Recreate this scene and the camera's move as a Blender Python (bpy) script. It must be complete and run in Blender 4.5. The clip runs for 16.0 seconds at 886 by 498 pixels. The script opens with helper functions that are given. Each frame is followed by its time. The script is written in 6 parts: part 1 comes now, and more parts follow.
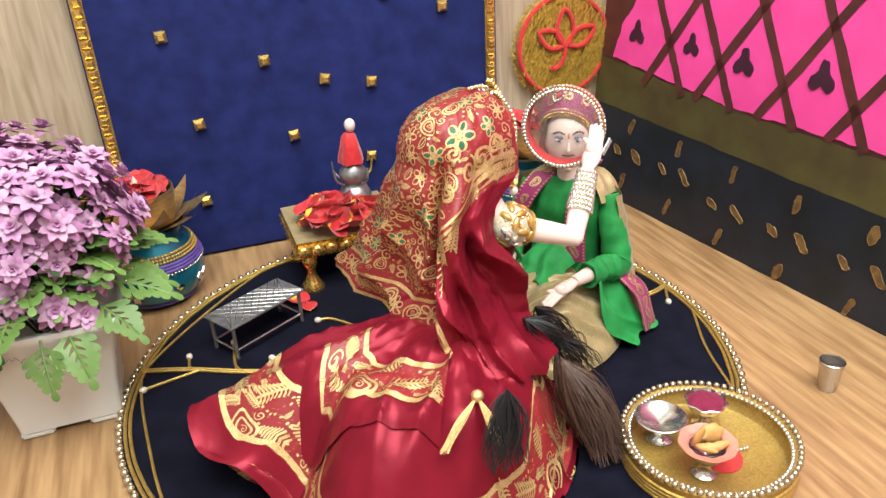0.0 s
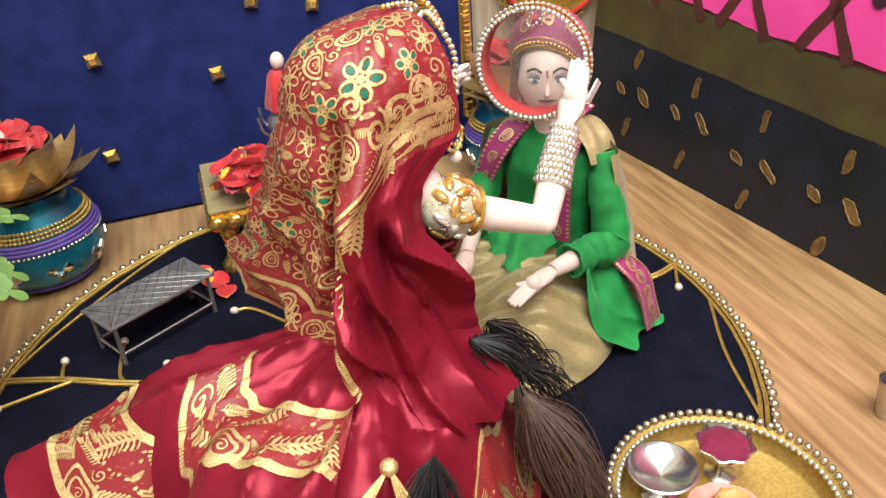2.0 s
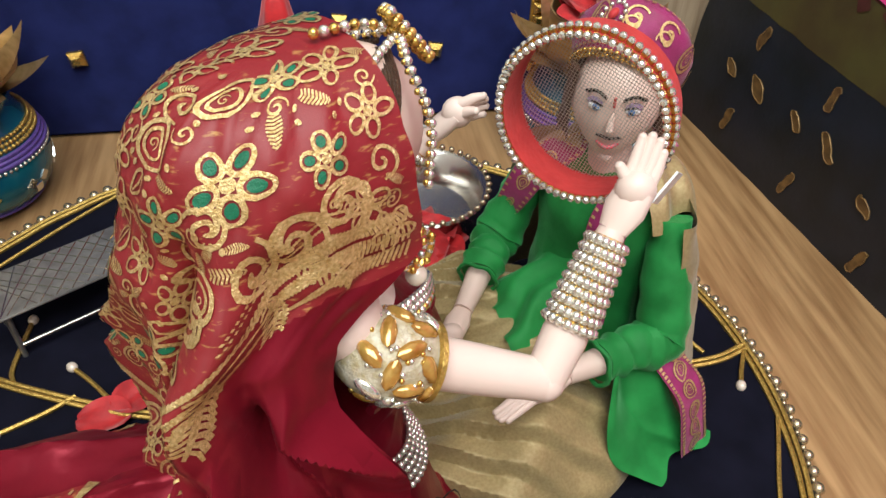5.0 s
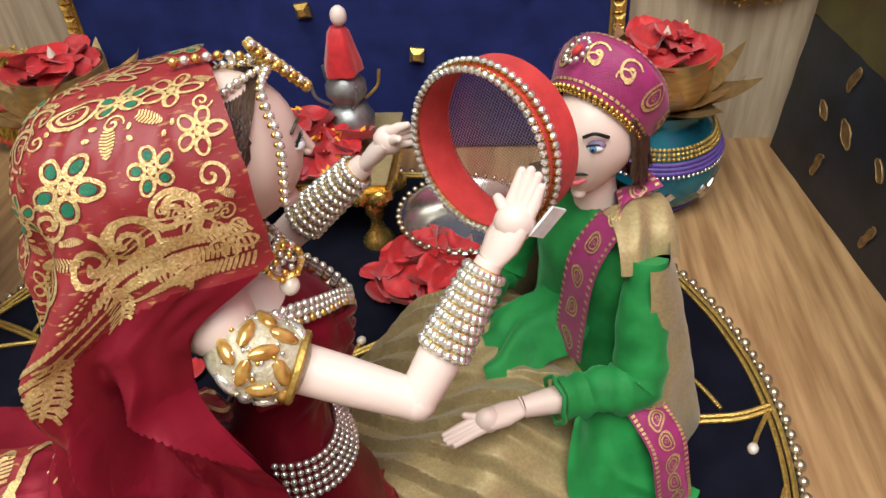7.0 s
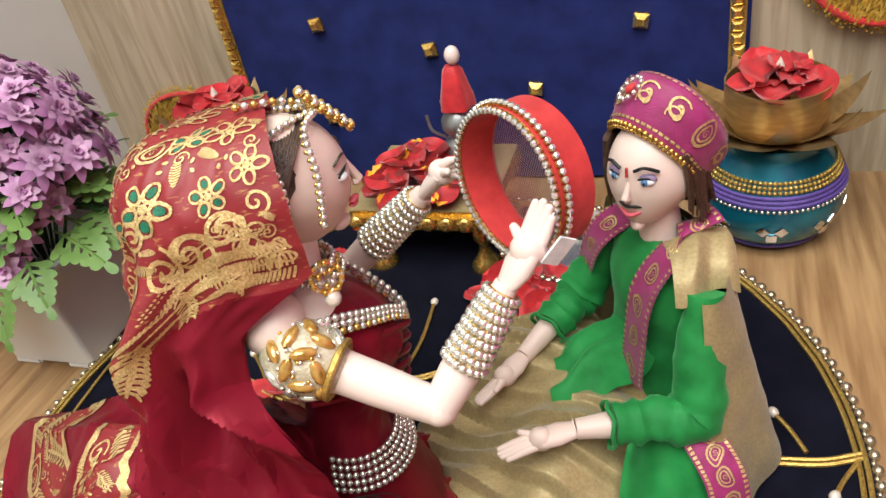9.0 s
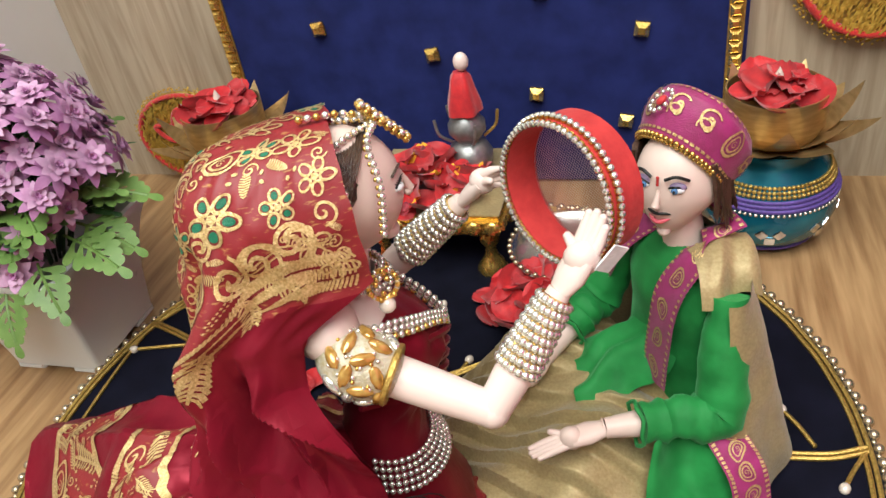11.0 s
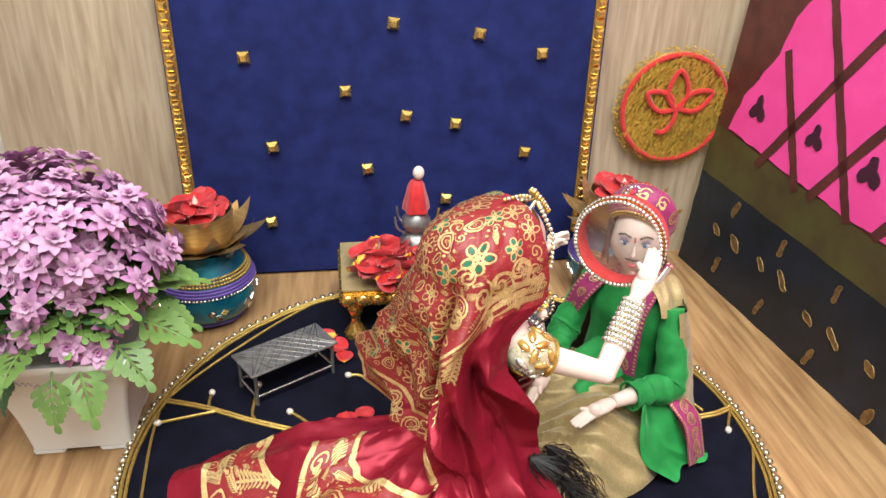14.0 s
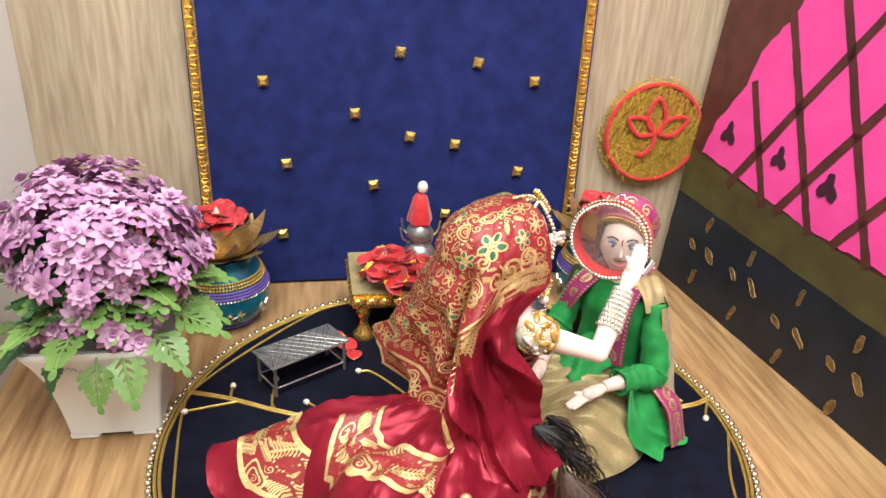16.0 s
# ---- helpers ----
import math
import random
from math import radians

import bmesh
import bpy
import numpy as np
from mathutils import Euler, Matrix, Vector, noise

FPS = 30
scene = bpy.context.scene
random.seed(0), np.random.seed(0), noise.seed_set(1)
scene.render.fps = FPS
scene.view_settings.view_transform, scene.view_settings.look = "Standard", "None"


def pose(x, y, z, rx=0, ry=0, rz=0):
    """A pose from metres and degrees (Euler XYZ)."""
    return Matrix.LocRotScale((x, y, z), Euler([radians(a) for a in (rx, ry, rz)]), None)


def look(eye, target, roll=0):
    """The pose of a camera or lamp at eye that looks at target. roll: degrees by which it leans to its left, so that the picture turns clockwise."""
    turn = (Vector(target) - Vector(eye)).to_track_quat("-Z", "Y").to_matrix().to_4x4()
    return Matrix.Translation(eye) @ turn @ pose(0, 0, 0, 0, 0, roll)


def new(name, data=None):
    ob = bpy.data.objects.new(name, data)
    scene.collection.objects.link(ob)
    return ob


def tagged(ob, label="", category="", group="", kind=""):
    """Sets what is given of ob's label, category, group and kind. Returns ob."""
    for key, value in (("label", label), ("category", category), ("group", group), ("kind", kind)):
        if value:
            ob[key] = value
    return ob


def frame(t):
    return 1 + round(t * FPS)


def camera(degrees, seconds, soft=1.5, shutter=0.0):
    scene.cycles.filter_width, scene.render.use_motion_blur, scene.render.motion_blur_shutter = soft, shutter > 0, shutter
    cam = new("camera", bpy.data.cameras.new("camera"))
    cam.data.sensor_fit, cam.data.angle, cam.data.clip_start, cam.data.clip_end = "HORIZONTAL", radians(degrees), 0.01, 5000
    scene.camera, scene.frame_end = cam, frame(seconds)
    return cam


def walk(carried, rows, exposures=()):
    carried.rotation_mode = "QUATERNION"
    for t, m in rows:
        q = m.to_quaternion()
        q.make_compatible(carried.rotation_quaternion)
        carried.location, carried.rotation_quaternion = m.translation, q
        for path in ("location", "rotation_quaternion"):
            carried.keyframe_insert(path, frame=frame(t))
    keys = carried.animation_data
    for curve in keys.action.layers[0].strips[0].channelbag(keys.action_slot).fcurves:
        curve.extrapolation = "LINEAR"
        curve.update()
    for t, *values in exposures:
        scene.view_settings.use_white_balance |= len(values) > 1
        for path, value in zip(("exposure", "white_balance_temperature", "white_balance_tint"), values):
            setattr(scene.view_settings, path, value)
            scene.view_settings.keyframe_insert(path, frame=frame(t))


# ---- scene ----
cam = camera(59.8, 16.0)
PATH = [
    (0, (0.065, 0.084, 0.285), (0.641, 1.773, -0.616), -3.1),
    (0.5, (0.076, 0.095, 0.274), (0.653, 1.755, -0.683), -2.9),
    (1, (0.099, 0.112, 0.263), (0.644, 1.76, -0.729), -3.7),
    (1.5, (0.118, 0.139, 0.259), (0.649, 1.784, -0.748), -4.5),
    (2, (0.136, 0.178, 0.249), (0.643, 1.804, -0.799), -4.0),
    (2.5, (0.152, 0.215, 0.243), (0.646, 1.827, -0.833), -2.1),
    (3, (0.172, 0.255, 0.236), (0.641, 1.84, -0.89), -1.7),
    (3.2, (0.175, 0.263, 0.234), (0.602, 1.832, -0.93), -1.7),
    (5.3, (0.202, 0.291, 0.251), (0.481, 1.764, -1.073), 2.5),
    (5.5, (0.205, 0.29, 0.248), (0.488, 1.784, -1.051), 2.0),
    (6, (0.22, 0.291, 0.246), (0.417, 1.778, -1.076), 2.7),
    (6.5, (0.241, 0.285, 0.251), (0.296, 1.8, -1.054), 0.3),
    (7, (0.269, 0.279, 0.253), (0.078, 1.827, -0.999), -4.4),
    (7.5, (0.289, 0.274, 0.253), (-0.131, 1.827, -0.935), -9.7),
    (8, (0.301, 0.271, 0.256), (-0.259, 1.778, -0.935), -11.1),
    (8.5, (0.308, 0.269, 0.26), (-0.304, 1.788, -0.887), -10.5),
    (9, (0.311, 0.27, 0.26), (-0.334, 1.778, -0.884), -11.9),
    (9.2, (0.312, 0.27, 0.261), (-0.349, 1.777, -0.876), -12.6),
    (11.3, (0.278, 0.257, 0.272), (-0.209, 1.799, -0.904), -8.6),
    (11.5, (0.269, 0.254, 0.274), (-0.14, 1.815, -0.907), -6.4),
    (12, (0.242, 0.237, 0.283), (0.009, 1.858, -0.866), -2.2),
    (12.5, (0.202, 0.229, 0.286), (0.155, 1.863, -0.866), 0.8),
    (13, (0.164, 0.199, 0.296), (0.295, 1.872, -0.792), 3.1),
    (13.5, (0.144, 0.163, 0.313), (0.365, 1.875, -0.698), 1.8),
    (14, (0.129, 0.13, 0.324), (0.383, 1.87, -0.628), 1.4),
    (14.5, (0.115, 0.109, 0.328), (0.374, 1.868, -0.588), 1.8),
    (15, (0.111, 0.09, 0.334), (0.397, 1.854, -0.564), 2.1),
    (15.5, (0.108, 0.08, 0.331), (0.405, 1.85, -0.552), 2.3),
    (16, (0.102, 0.08, 0.327), (0.422, 1.854, -0.538), 2.6),
]
EXPOSURES = [(0.0, 0.86, 6150, 4), (1.5, 0.79, 6150, 4), (2.5, 0.64, 6150, 4), (3.0, 0.47, 6150, 5), (5.5, 0.14, 6150, 4), (7.0, 0.24, 6150, 4), (9.0, 0.44, 6150, 4), (12.5, 0.39, 6150, 4), (14.0, 0.76, 6150, 4), (16.0, 0.89, 6150, 4)]
walk(cam, [(t, look(eye, target, roll)) for t, eye, target, roll in PATH], EXPOSURES)

# ---- world and lights ----
world = bpy.data.worlds.new("room_air")
scene.world = world
world.use_nodes = True
world.node_tree.nodes["Background"].inputs[0].default_value = (1.0, 0.95, 0.88, 1)
world.node_tree.nodes["Background"].inputs[1].default_value = 0.05


def area_lamp(name, eye, target, sx, sy, watts, color):
    data = bpy.data.lights.new(name, "AREA")
    data.shape, data.size, data.size_y, data.energy, data.color = "RECTANGLE", sx, sy, watts, color
    ob = new(name, data)
    ob.matrix_world = look(eye, target)
    return ob


area_lamp("ceiling_lamp", (0.20, -0.20, 1.46), (0.20, 0.45, 0.05), 1.35, 1.05, 33.5, (0.96, 0.965, 0.92))

# ---- materials ----


def material(name, color, rough=0.6, metal=0.0, color2=None, scale=60.0, stretch=(1, 1, 1), bump=0.0, bump_scale=None,
             sheen=0.0, coat=0.0, detail=6.0, contrast=(0.35, 0.65), spec=0.5, random_value=0.0, sheen_tint=None, distort=0.0, bump_dist=0.001):
    """A surface with two colours mixed by noise of real-world size, fine relief, and a large soft stain."""
    m = bpy.data.materials.new(name)
    m.use_nodes = True
    nt = m.node_tree
    n, l = nt.nodes, nt.links
    b = n["Principled BSDF"]
    c2 = color2 or tuple(x * 0.82 for x in color)
    tc = n.new("ShaderNodeTexCoord")
    mp = n.new("ShaderNodeMapping")
    mp.inputs["Scale"].default_value = stretch
    l.new(tc.outputs["Object"], mp.inputs["Vector"])
    nz = n.new("ShaderNodeTexNoise")
    nz.inputs["Scale"].default_value, nz.inputs["Detail"].default_value = scale, detail
    nz.inputs["Distortion"].default_value = distort
    l.new(mp.outputs[0], nz.inputs["Vector"])
    rp = n.new("ShaderNodeMapRange")
    rp.inputs[1].default_value, rp.inputs[2].default_value = contrast
    l.new(nz.outputs["Fac"], rp.inputs[0])
    mx = n.new("ShaderNodeMix")
    mx.data_type = "RGBA"
    mx.inputs["A"].default_value, mx.inputs["B"].default_value = (*color, 1), (*c2, 1)
    l.new(rp.outputs[0], mx.inputs["Factor"])
    big = n.new("ShaderNodeTexNoise")
    big.inputs["Scale"].default_value, big.inputs["Detail"].default_value = scale / 9, 3.0
    l.new(mp.outputs[0], big.inputs["Vector"])
    hs = n.new("ShaderNodeHueSaturation")
    l.new(mx.outputs["Result"], hs.inputs["Color"])
    br = n.new("ShaderNodeMapRange")
    br.inputs[1].default_value, br.inputs[2].default_value, br.inputs[3].default_value, br.inputs[4].default_value = 0.3, 0.7, 0.9, 1.1
    l.new(big.outputs["Fac"], br.inputs[0])
    if random_value:
        oi = n.new("ShaderNodeObjectInfo")
        rr = n.new("ShaderNodeMapRange")
        rr.inputs[3].default_value, rr.inputs[4].default_value = 1 - random_value, 1 + random_value
        l.new(oi.outputs["Random"], rr.inputs[0])
        mu = n.new("ShaderNodeMath")
        mu.operation = "MULTIPLY"
        l.new(rr.outputs[0], mu.inputs[0])
        l.new(br.outputs[0], mu.inputs[1])
        l.new(mu.outputs[0], hs.inputs["Value"])
    else:
        l.new(br.outputs[0], hs.inputs["Value"])
    l.new(hs.outputs[0], b.inputs["Base Color"])
    ro = n.new("ShaderNodeMapRange")
    ro.inputs[3].default_value, ro.inputs[4].default_value = max(rough - 0.08, 0.02), min(rough + 0.08, 1)
    l.new(nz.outputs["Fac"], ro.inputs[0])
    l.new(ro.outputs[0], b.inputs["Roughness"])
    b.inputs["Metallic"].default_value = metal
    b.inputs["Sheen Weight"].default_value = sheen
    if sheen_tint:
        b.inputs["Sheen Tint"].default_value = (*sheen_tint, 1)
        b.inputs["Sheen Roughness"].default_value = 0.35
    b.inputs["Coat Weight"].default_value = coat
    b.inputs["Specular IOR Level"].default_value = spec
    if bump:
        bn = n.new("ShaderNodeTexNoise")
        bn.inputs["Scale"].default_value, bn.inputs["Detail"].default_value = bump_scale or scale * 3, 4.0
        l.new(mp.outputs[0], bn.inputs["Vector"])
        bu = n.new("ShaderNodeBump")
        bu.inputs["Strength"].default_value, bu.inputs["Distance"].default_value = bump, bump_dist
        l.new(bn.outputs["Fac"], bu.inputs["Height"])
        l.new(bu.outputs[0], b.inputs["Normal"])
    return m


M_FLOOR = material("oak_laminate", (0.43, 0.255, 0.12), 0.38, color2=(0.21, 0.104, 0.042), scale=30, stretch=(5.5, 0.42, 1), bump=0.1, bump_scale=200, contrast=(0.35, 0.70), detail=12.0)
M_WALLWOOD = material("pale_wood_laminate", (0.46, 0.36, 0.255), 0.45, color2=(0.30, 0.215, 0.14), scale=30, stretch=(7.0, 1, 0.55), bump=0.1, bump_scale=180, contrast=(0.36, 0.74), detail=12.0, distort=0.6)
M_WHITEWALL = material("white_painted_wall", (0.74, 0.72, 0.69), 0.7, scale=14, color2=(0.70, 0.68, 0.65), bump=0.05)
M_VELVET = material("blue_velvet", (0.014, 0.021, 0.115), 0.75, color2=(0.008, 0.012, 0.075), scale=55, sheen=0.9, sheen_tint=(0.2, 0.3, 0.9), bump=0.2, bump_scale=2600, spec=0.2)
M_MATVELVET = material("navy_velvet_mat", (0.005, 0.005, 0.013), 0.9, color2=(0.003, 0.003, 0.008), scale=70, sheen=0.05, sheen_tint=(0.3, 0.3, 0.7), bump=0.25, bump_scale=2600, spec=0.12)
M_GOLD = material("gold_plastic", (0.83, 0.56, 0.16), 0.26, 0.9, color2=(0.62, 0.38, 0.09), scale=300)
M_GOLDCORD = material("gold_cord", (0.66, 0.44, 0.12), 0.38, 0.75, color2=(0.42, 0.26, 0.06), scale=900, bump=0.4, bump_scale=1500)
M_PEARL = material("bronze_pearl", (0.56, 0.46, 0.32), 0.2, 0.8, color2=(0.46, 0.36, 0.23), scale=200, coat=0.5)
M_CREAM = material("cream_pearl", (0.78, 0.68, 0.58), 0.25, 0.1, color2=(0.62, 0.5, 0.42), scale=300, coat=0.4)
# fine dull flecks in the stone's colour stand in for sparkle
M_STONE = material("rhinestone", (0.97, 0.97, 0.95), 0.07, 0.75, color2=(0.60, 0.54, 0.42), scale=1500)
M_AMBER = material("amber_stone", (0.36, 0.15, 0.02), 0.07, 0.4, color2=(0.62, 0.38, 0.10), scale=250, coat=1.0)
M_RED = material("red_velvet_petal", (0.56, 0.012, 0.016), 0.6, color2=(0.36, 0.006, 0.012), scale=160, sheen=0.3, bump=0.15, random_value=0.15)
M_REDPAPER = material("red_felt", (0.52, 0.028, 0.026), 0.8, color2=(0.42, 0.018, 0.018), scale=220, bump=0.2, sheen=0.1)
M_YELLOW = material("yellow_petal_base", (0.9, 0.42, 0.03), 0.6, scale=200)
M_SATIN = material("maroon_satin", (0.225, 0.010, 0.024), 0.32, 0.32, color2=(0.17, 0.007, 0.018), scale=45, stretch=(1, 1, 0.45), sheen=0.03, sheen_tint=(1.0, 0.25, 0.3), bump=0.14, bump_scale=150, bump_dist=0.002, spec=0.16)
M_BROCADE = material("red_brocade_ground", (0.23, 0.012, 0.017), 0.5, color2=(0.46, 0.24, 0.075), scale=330, stretch=(1, 1, 3.5), contrast=(0.60, 0.74), sheen=0.1, sheen_tint=(1.0, 0.3, 0.2), bump=0.1, bump_scale=2600)
M_ZARI = material("gold_zari_thread", (0.86, 0.65, 0.33), 0.32, 0.65, color2=(0.58, 0.38, 0.14), scale=1300, bump=0.5, bump_scale=2200)
M_GREENSTITCH = material("green_stitch", (0.01, 0.16, 0.08), 0.5, scale=800, bump=0.3)
M_SKIN = material("doll_skin_vinyl", (0.78, 0.62, 0.56), 0.38, color2=(0.74, 0.57, 0.51), scale=40, spec=0.4)
M_SKIN2 = material("doll_face_vinyl", (0.74, 0.56, 0.49), 0.42, color2=(0.70, 0.52, 0.45), scale=40, spec=0.4)
M_HAIR = material("dark_brown_hair", (0.035, 0.016, 0.010), 0.38, color2=(0.07, 0.035, 0.02), scale=500, bump=0.5, bump_scale=1500)
M_BROWNHAIR = material("brown_hair", (0.10, 0.052, 0.035), 0.42, color2=(0.05, 0.022, 0.015), scale=500, bump=0.4)
M_BLACK = material("black_thread", (0.006, 0.005, 0.005), 0.55, scale=500, bump=0.3)
M_LIP = material("pink_lip", (0.75, 0.12, 0.16), 0.35, scale=300)
M_EYEWHITE = material("eye_white", (0.85, 0.85, 0.86), 0.3, scale=300)
M_IRIS = material("blue_iris", (0.12, 0.27, 0.55), 0.25, scale=600)
M_LID = material("violet_eye_shadow", (0.30, 0.22, 0.36), 0.5, scale=300)
M_GREEN = material("green_chiffon", (0.030, 0.25, 0.058), 0.6, color2=(0.018, 0.165, 0.036), scale=90, spec=0.2, sheen=0.35, sheen_tint=(0.4, 1, 0.5), bump=0.2, bump_scale=2400)
M_TISSUE = material("gold_tissue_cloth", (0.40, 0.30, 0.14), 0.46, 0.25, color2=(0.32, 0.23, 0.10), scale=900, bump=0.2, bump_scale=2600, sheen=0.2)
M_SLEEVE = material("pale_net_lace", (0.62, 0.56, 0.45), 0.5, 0.15, color2=(0.44, 0.35, 0.20), scale=500, bump=0.5, bump_scale=1200)
M_MAGENTA = material("magenta_brocade", (0.34, 0.018, 0.14), 0.5, color2=(0.25, 0.012, 0.09), scale=200, bump=0.3, bump_scale=2400, sheen=0.2)
M_TEAL = material("teal_metallic_paint", (0.02, 0.20, 0.28), 0.25, 0.45, color2=(0.01, 0.12, 0.2), scale=60, coat=0.4)
M_PURPLE = material("purple_cord", (0.14, 0.07, 0.34), 0.5, color2=(0.08, 0.05, 0.22), scale=900, bump=0.4)
M_BRASS = material("brushed_brass", (0.66, 0.48, 0.24), 0.34, 0.85, color2=(0.50, 0.34, 0.15), scale=120, stretch=(1, 1, 4))
M_STEEL = material("steel", (0.62, 0.59, 0.55), 0.22, 0.95, color2=(0.48, 0.45, 0.42), scale=90)
M_DARKMETAL = material("dark_tin", (0.38, 0.37, 0.36), 0.44, 0.8, color2=(0.24, 0.23, 0.23), scale=160, bump=0.15)
M_POT = material("white_glazed_pot", (0.72, 0.70, 0.68), 0.3, color2=(0.69, 0.67, 0.65), scale=30, coat=0.2)
M_FLOWER = material("mauve_plastic_petal", (0.33, 0.115, 0.27), 0.55, color2=(0.46, 0.21, 0.39), scale=120, random_value=0.2)
M_FLOWERTIP = material("pale_mauve_petal", (0.60, 0.36, 0.52), 0.55, color2=(0.44, 0.20, 0.37), scale=160, random_value=0.12)
M_LEAF = material("plastic_leaf", (0.115, 0.205, 0.042), 0.5, color2=(0.175, 0.275, 0.07), scale=110, random_value=0.25)
M_LEAFDARK = material("dark_plastic_leaf", (0.035, 0.10, 0.03), 0.5, color2=(0.06, 0.14, 0.045), scale=110, random_value=0.25)
M_PANELBLUE = material("blue_black_poster_paint", (0.012, 0.017, 0.030), 0.42, color2=(0.006, 0.010, 0.014), scale=40, bump=0.15, bump_scale=300)
M_OLIVE = material("olive_poster_paint", (0.085, 0.075, 0.022), 0.5, color2=(0.06, 0.042, 0.016), scale=35, bump=0.12, bump_scale=250)
M_PINK = material("pink_poster_paint", (0.88, 0.075, 0.36), 0.55, color2=(0.83, 0.06, 0.32), scale=45, bump=0.1, bump_scale=260)
M_BROWN = material("brown_poster_paint", (0.115, 0.030, 0.024), 0.45, color2=(0.07, 0.018, 0.016), scale=60, bump=0.15, bump_scale=300)
M_PLUM = material("plum_poster_paint", (0.055, 0.012, 0.03), 0.5, scale=80)
M_DAB = material("bronze_paint_dab", (0.26, 0.15, 0.055), 0.4, 0.3, color2=(0.12, 0.07, 0.03), scale=200)
M_DABRIM = material("gold_paint_rim", (0.36, 0.22, 0.08), 0.45, 0.3, color2=(0.15, 0.08, 0.03), scale=260)
M_THALI = material("gold_glitter_card", (0.46, 0.30, 0.075), 0.42, 0.5, color2=(0.34, 0.21, 0.05), scale=700, bump=0.3, bump_scale=1800)
M_MAROONPOWDER = material("maroon_powder", (0.16, 0.006, 0.035), 0.95, color2=(0.22, 0.012, 0.05), scale=500, bump=0.5)
M_SNACK = material("fried_snack", (0.62, 0.36, 0.12), 0.6, color2=(0.48, 0.24, 0.07), scale=140, bump=0.2)
M_PINKPLATE = material("coral_painted_rim", (0.74, 0.27, 0.20), 0.4, color2=(0.6, 0.2, 0.15), scale=100)
M_MIRROR = material("mirror_chip", (0.8, 0.82, 0.84), 0.04, 1.0, scale=50)
M_TINSEL = material("gold_tinsel", (0.82, 0.56, 0.11), 0.25, 0.35, color2=(0.46, 0.27, 0.035), scale=400)
M_FUZZ = material("red_pipe_cleaner", (0.62, 0.02, 0.012), 0.9, color2=(0.45, 0.012, 0.01), scale=600, bump=0.8, bump_scale=1400, sheen=0.3)
M_NET = material("steel_net", (0.62, 0.60, 0.58), 0.35, 0.8, scale=400)
# kept bright so that the added room shell bounces more light
M_PLASTER = material("room_plaster", (0.85, 0.82, 0.77), 0.8, scale=3, bump=0.05)

# ---- mesh building ----


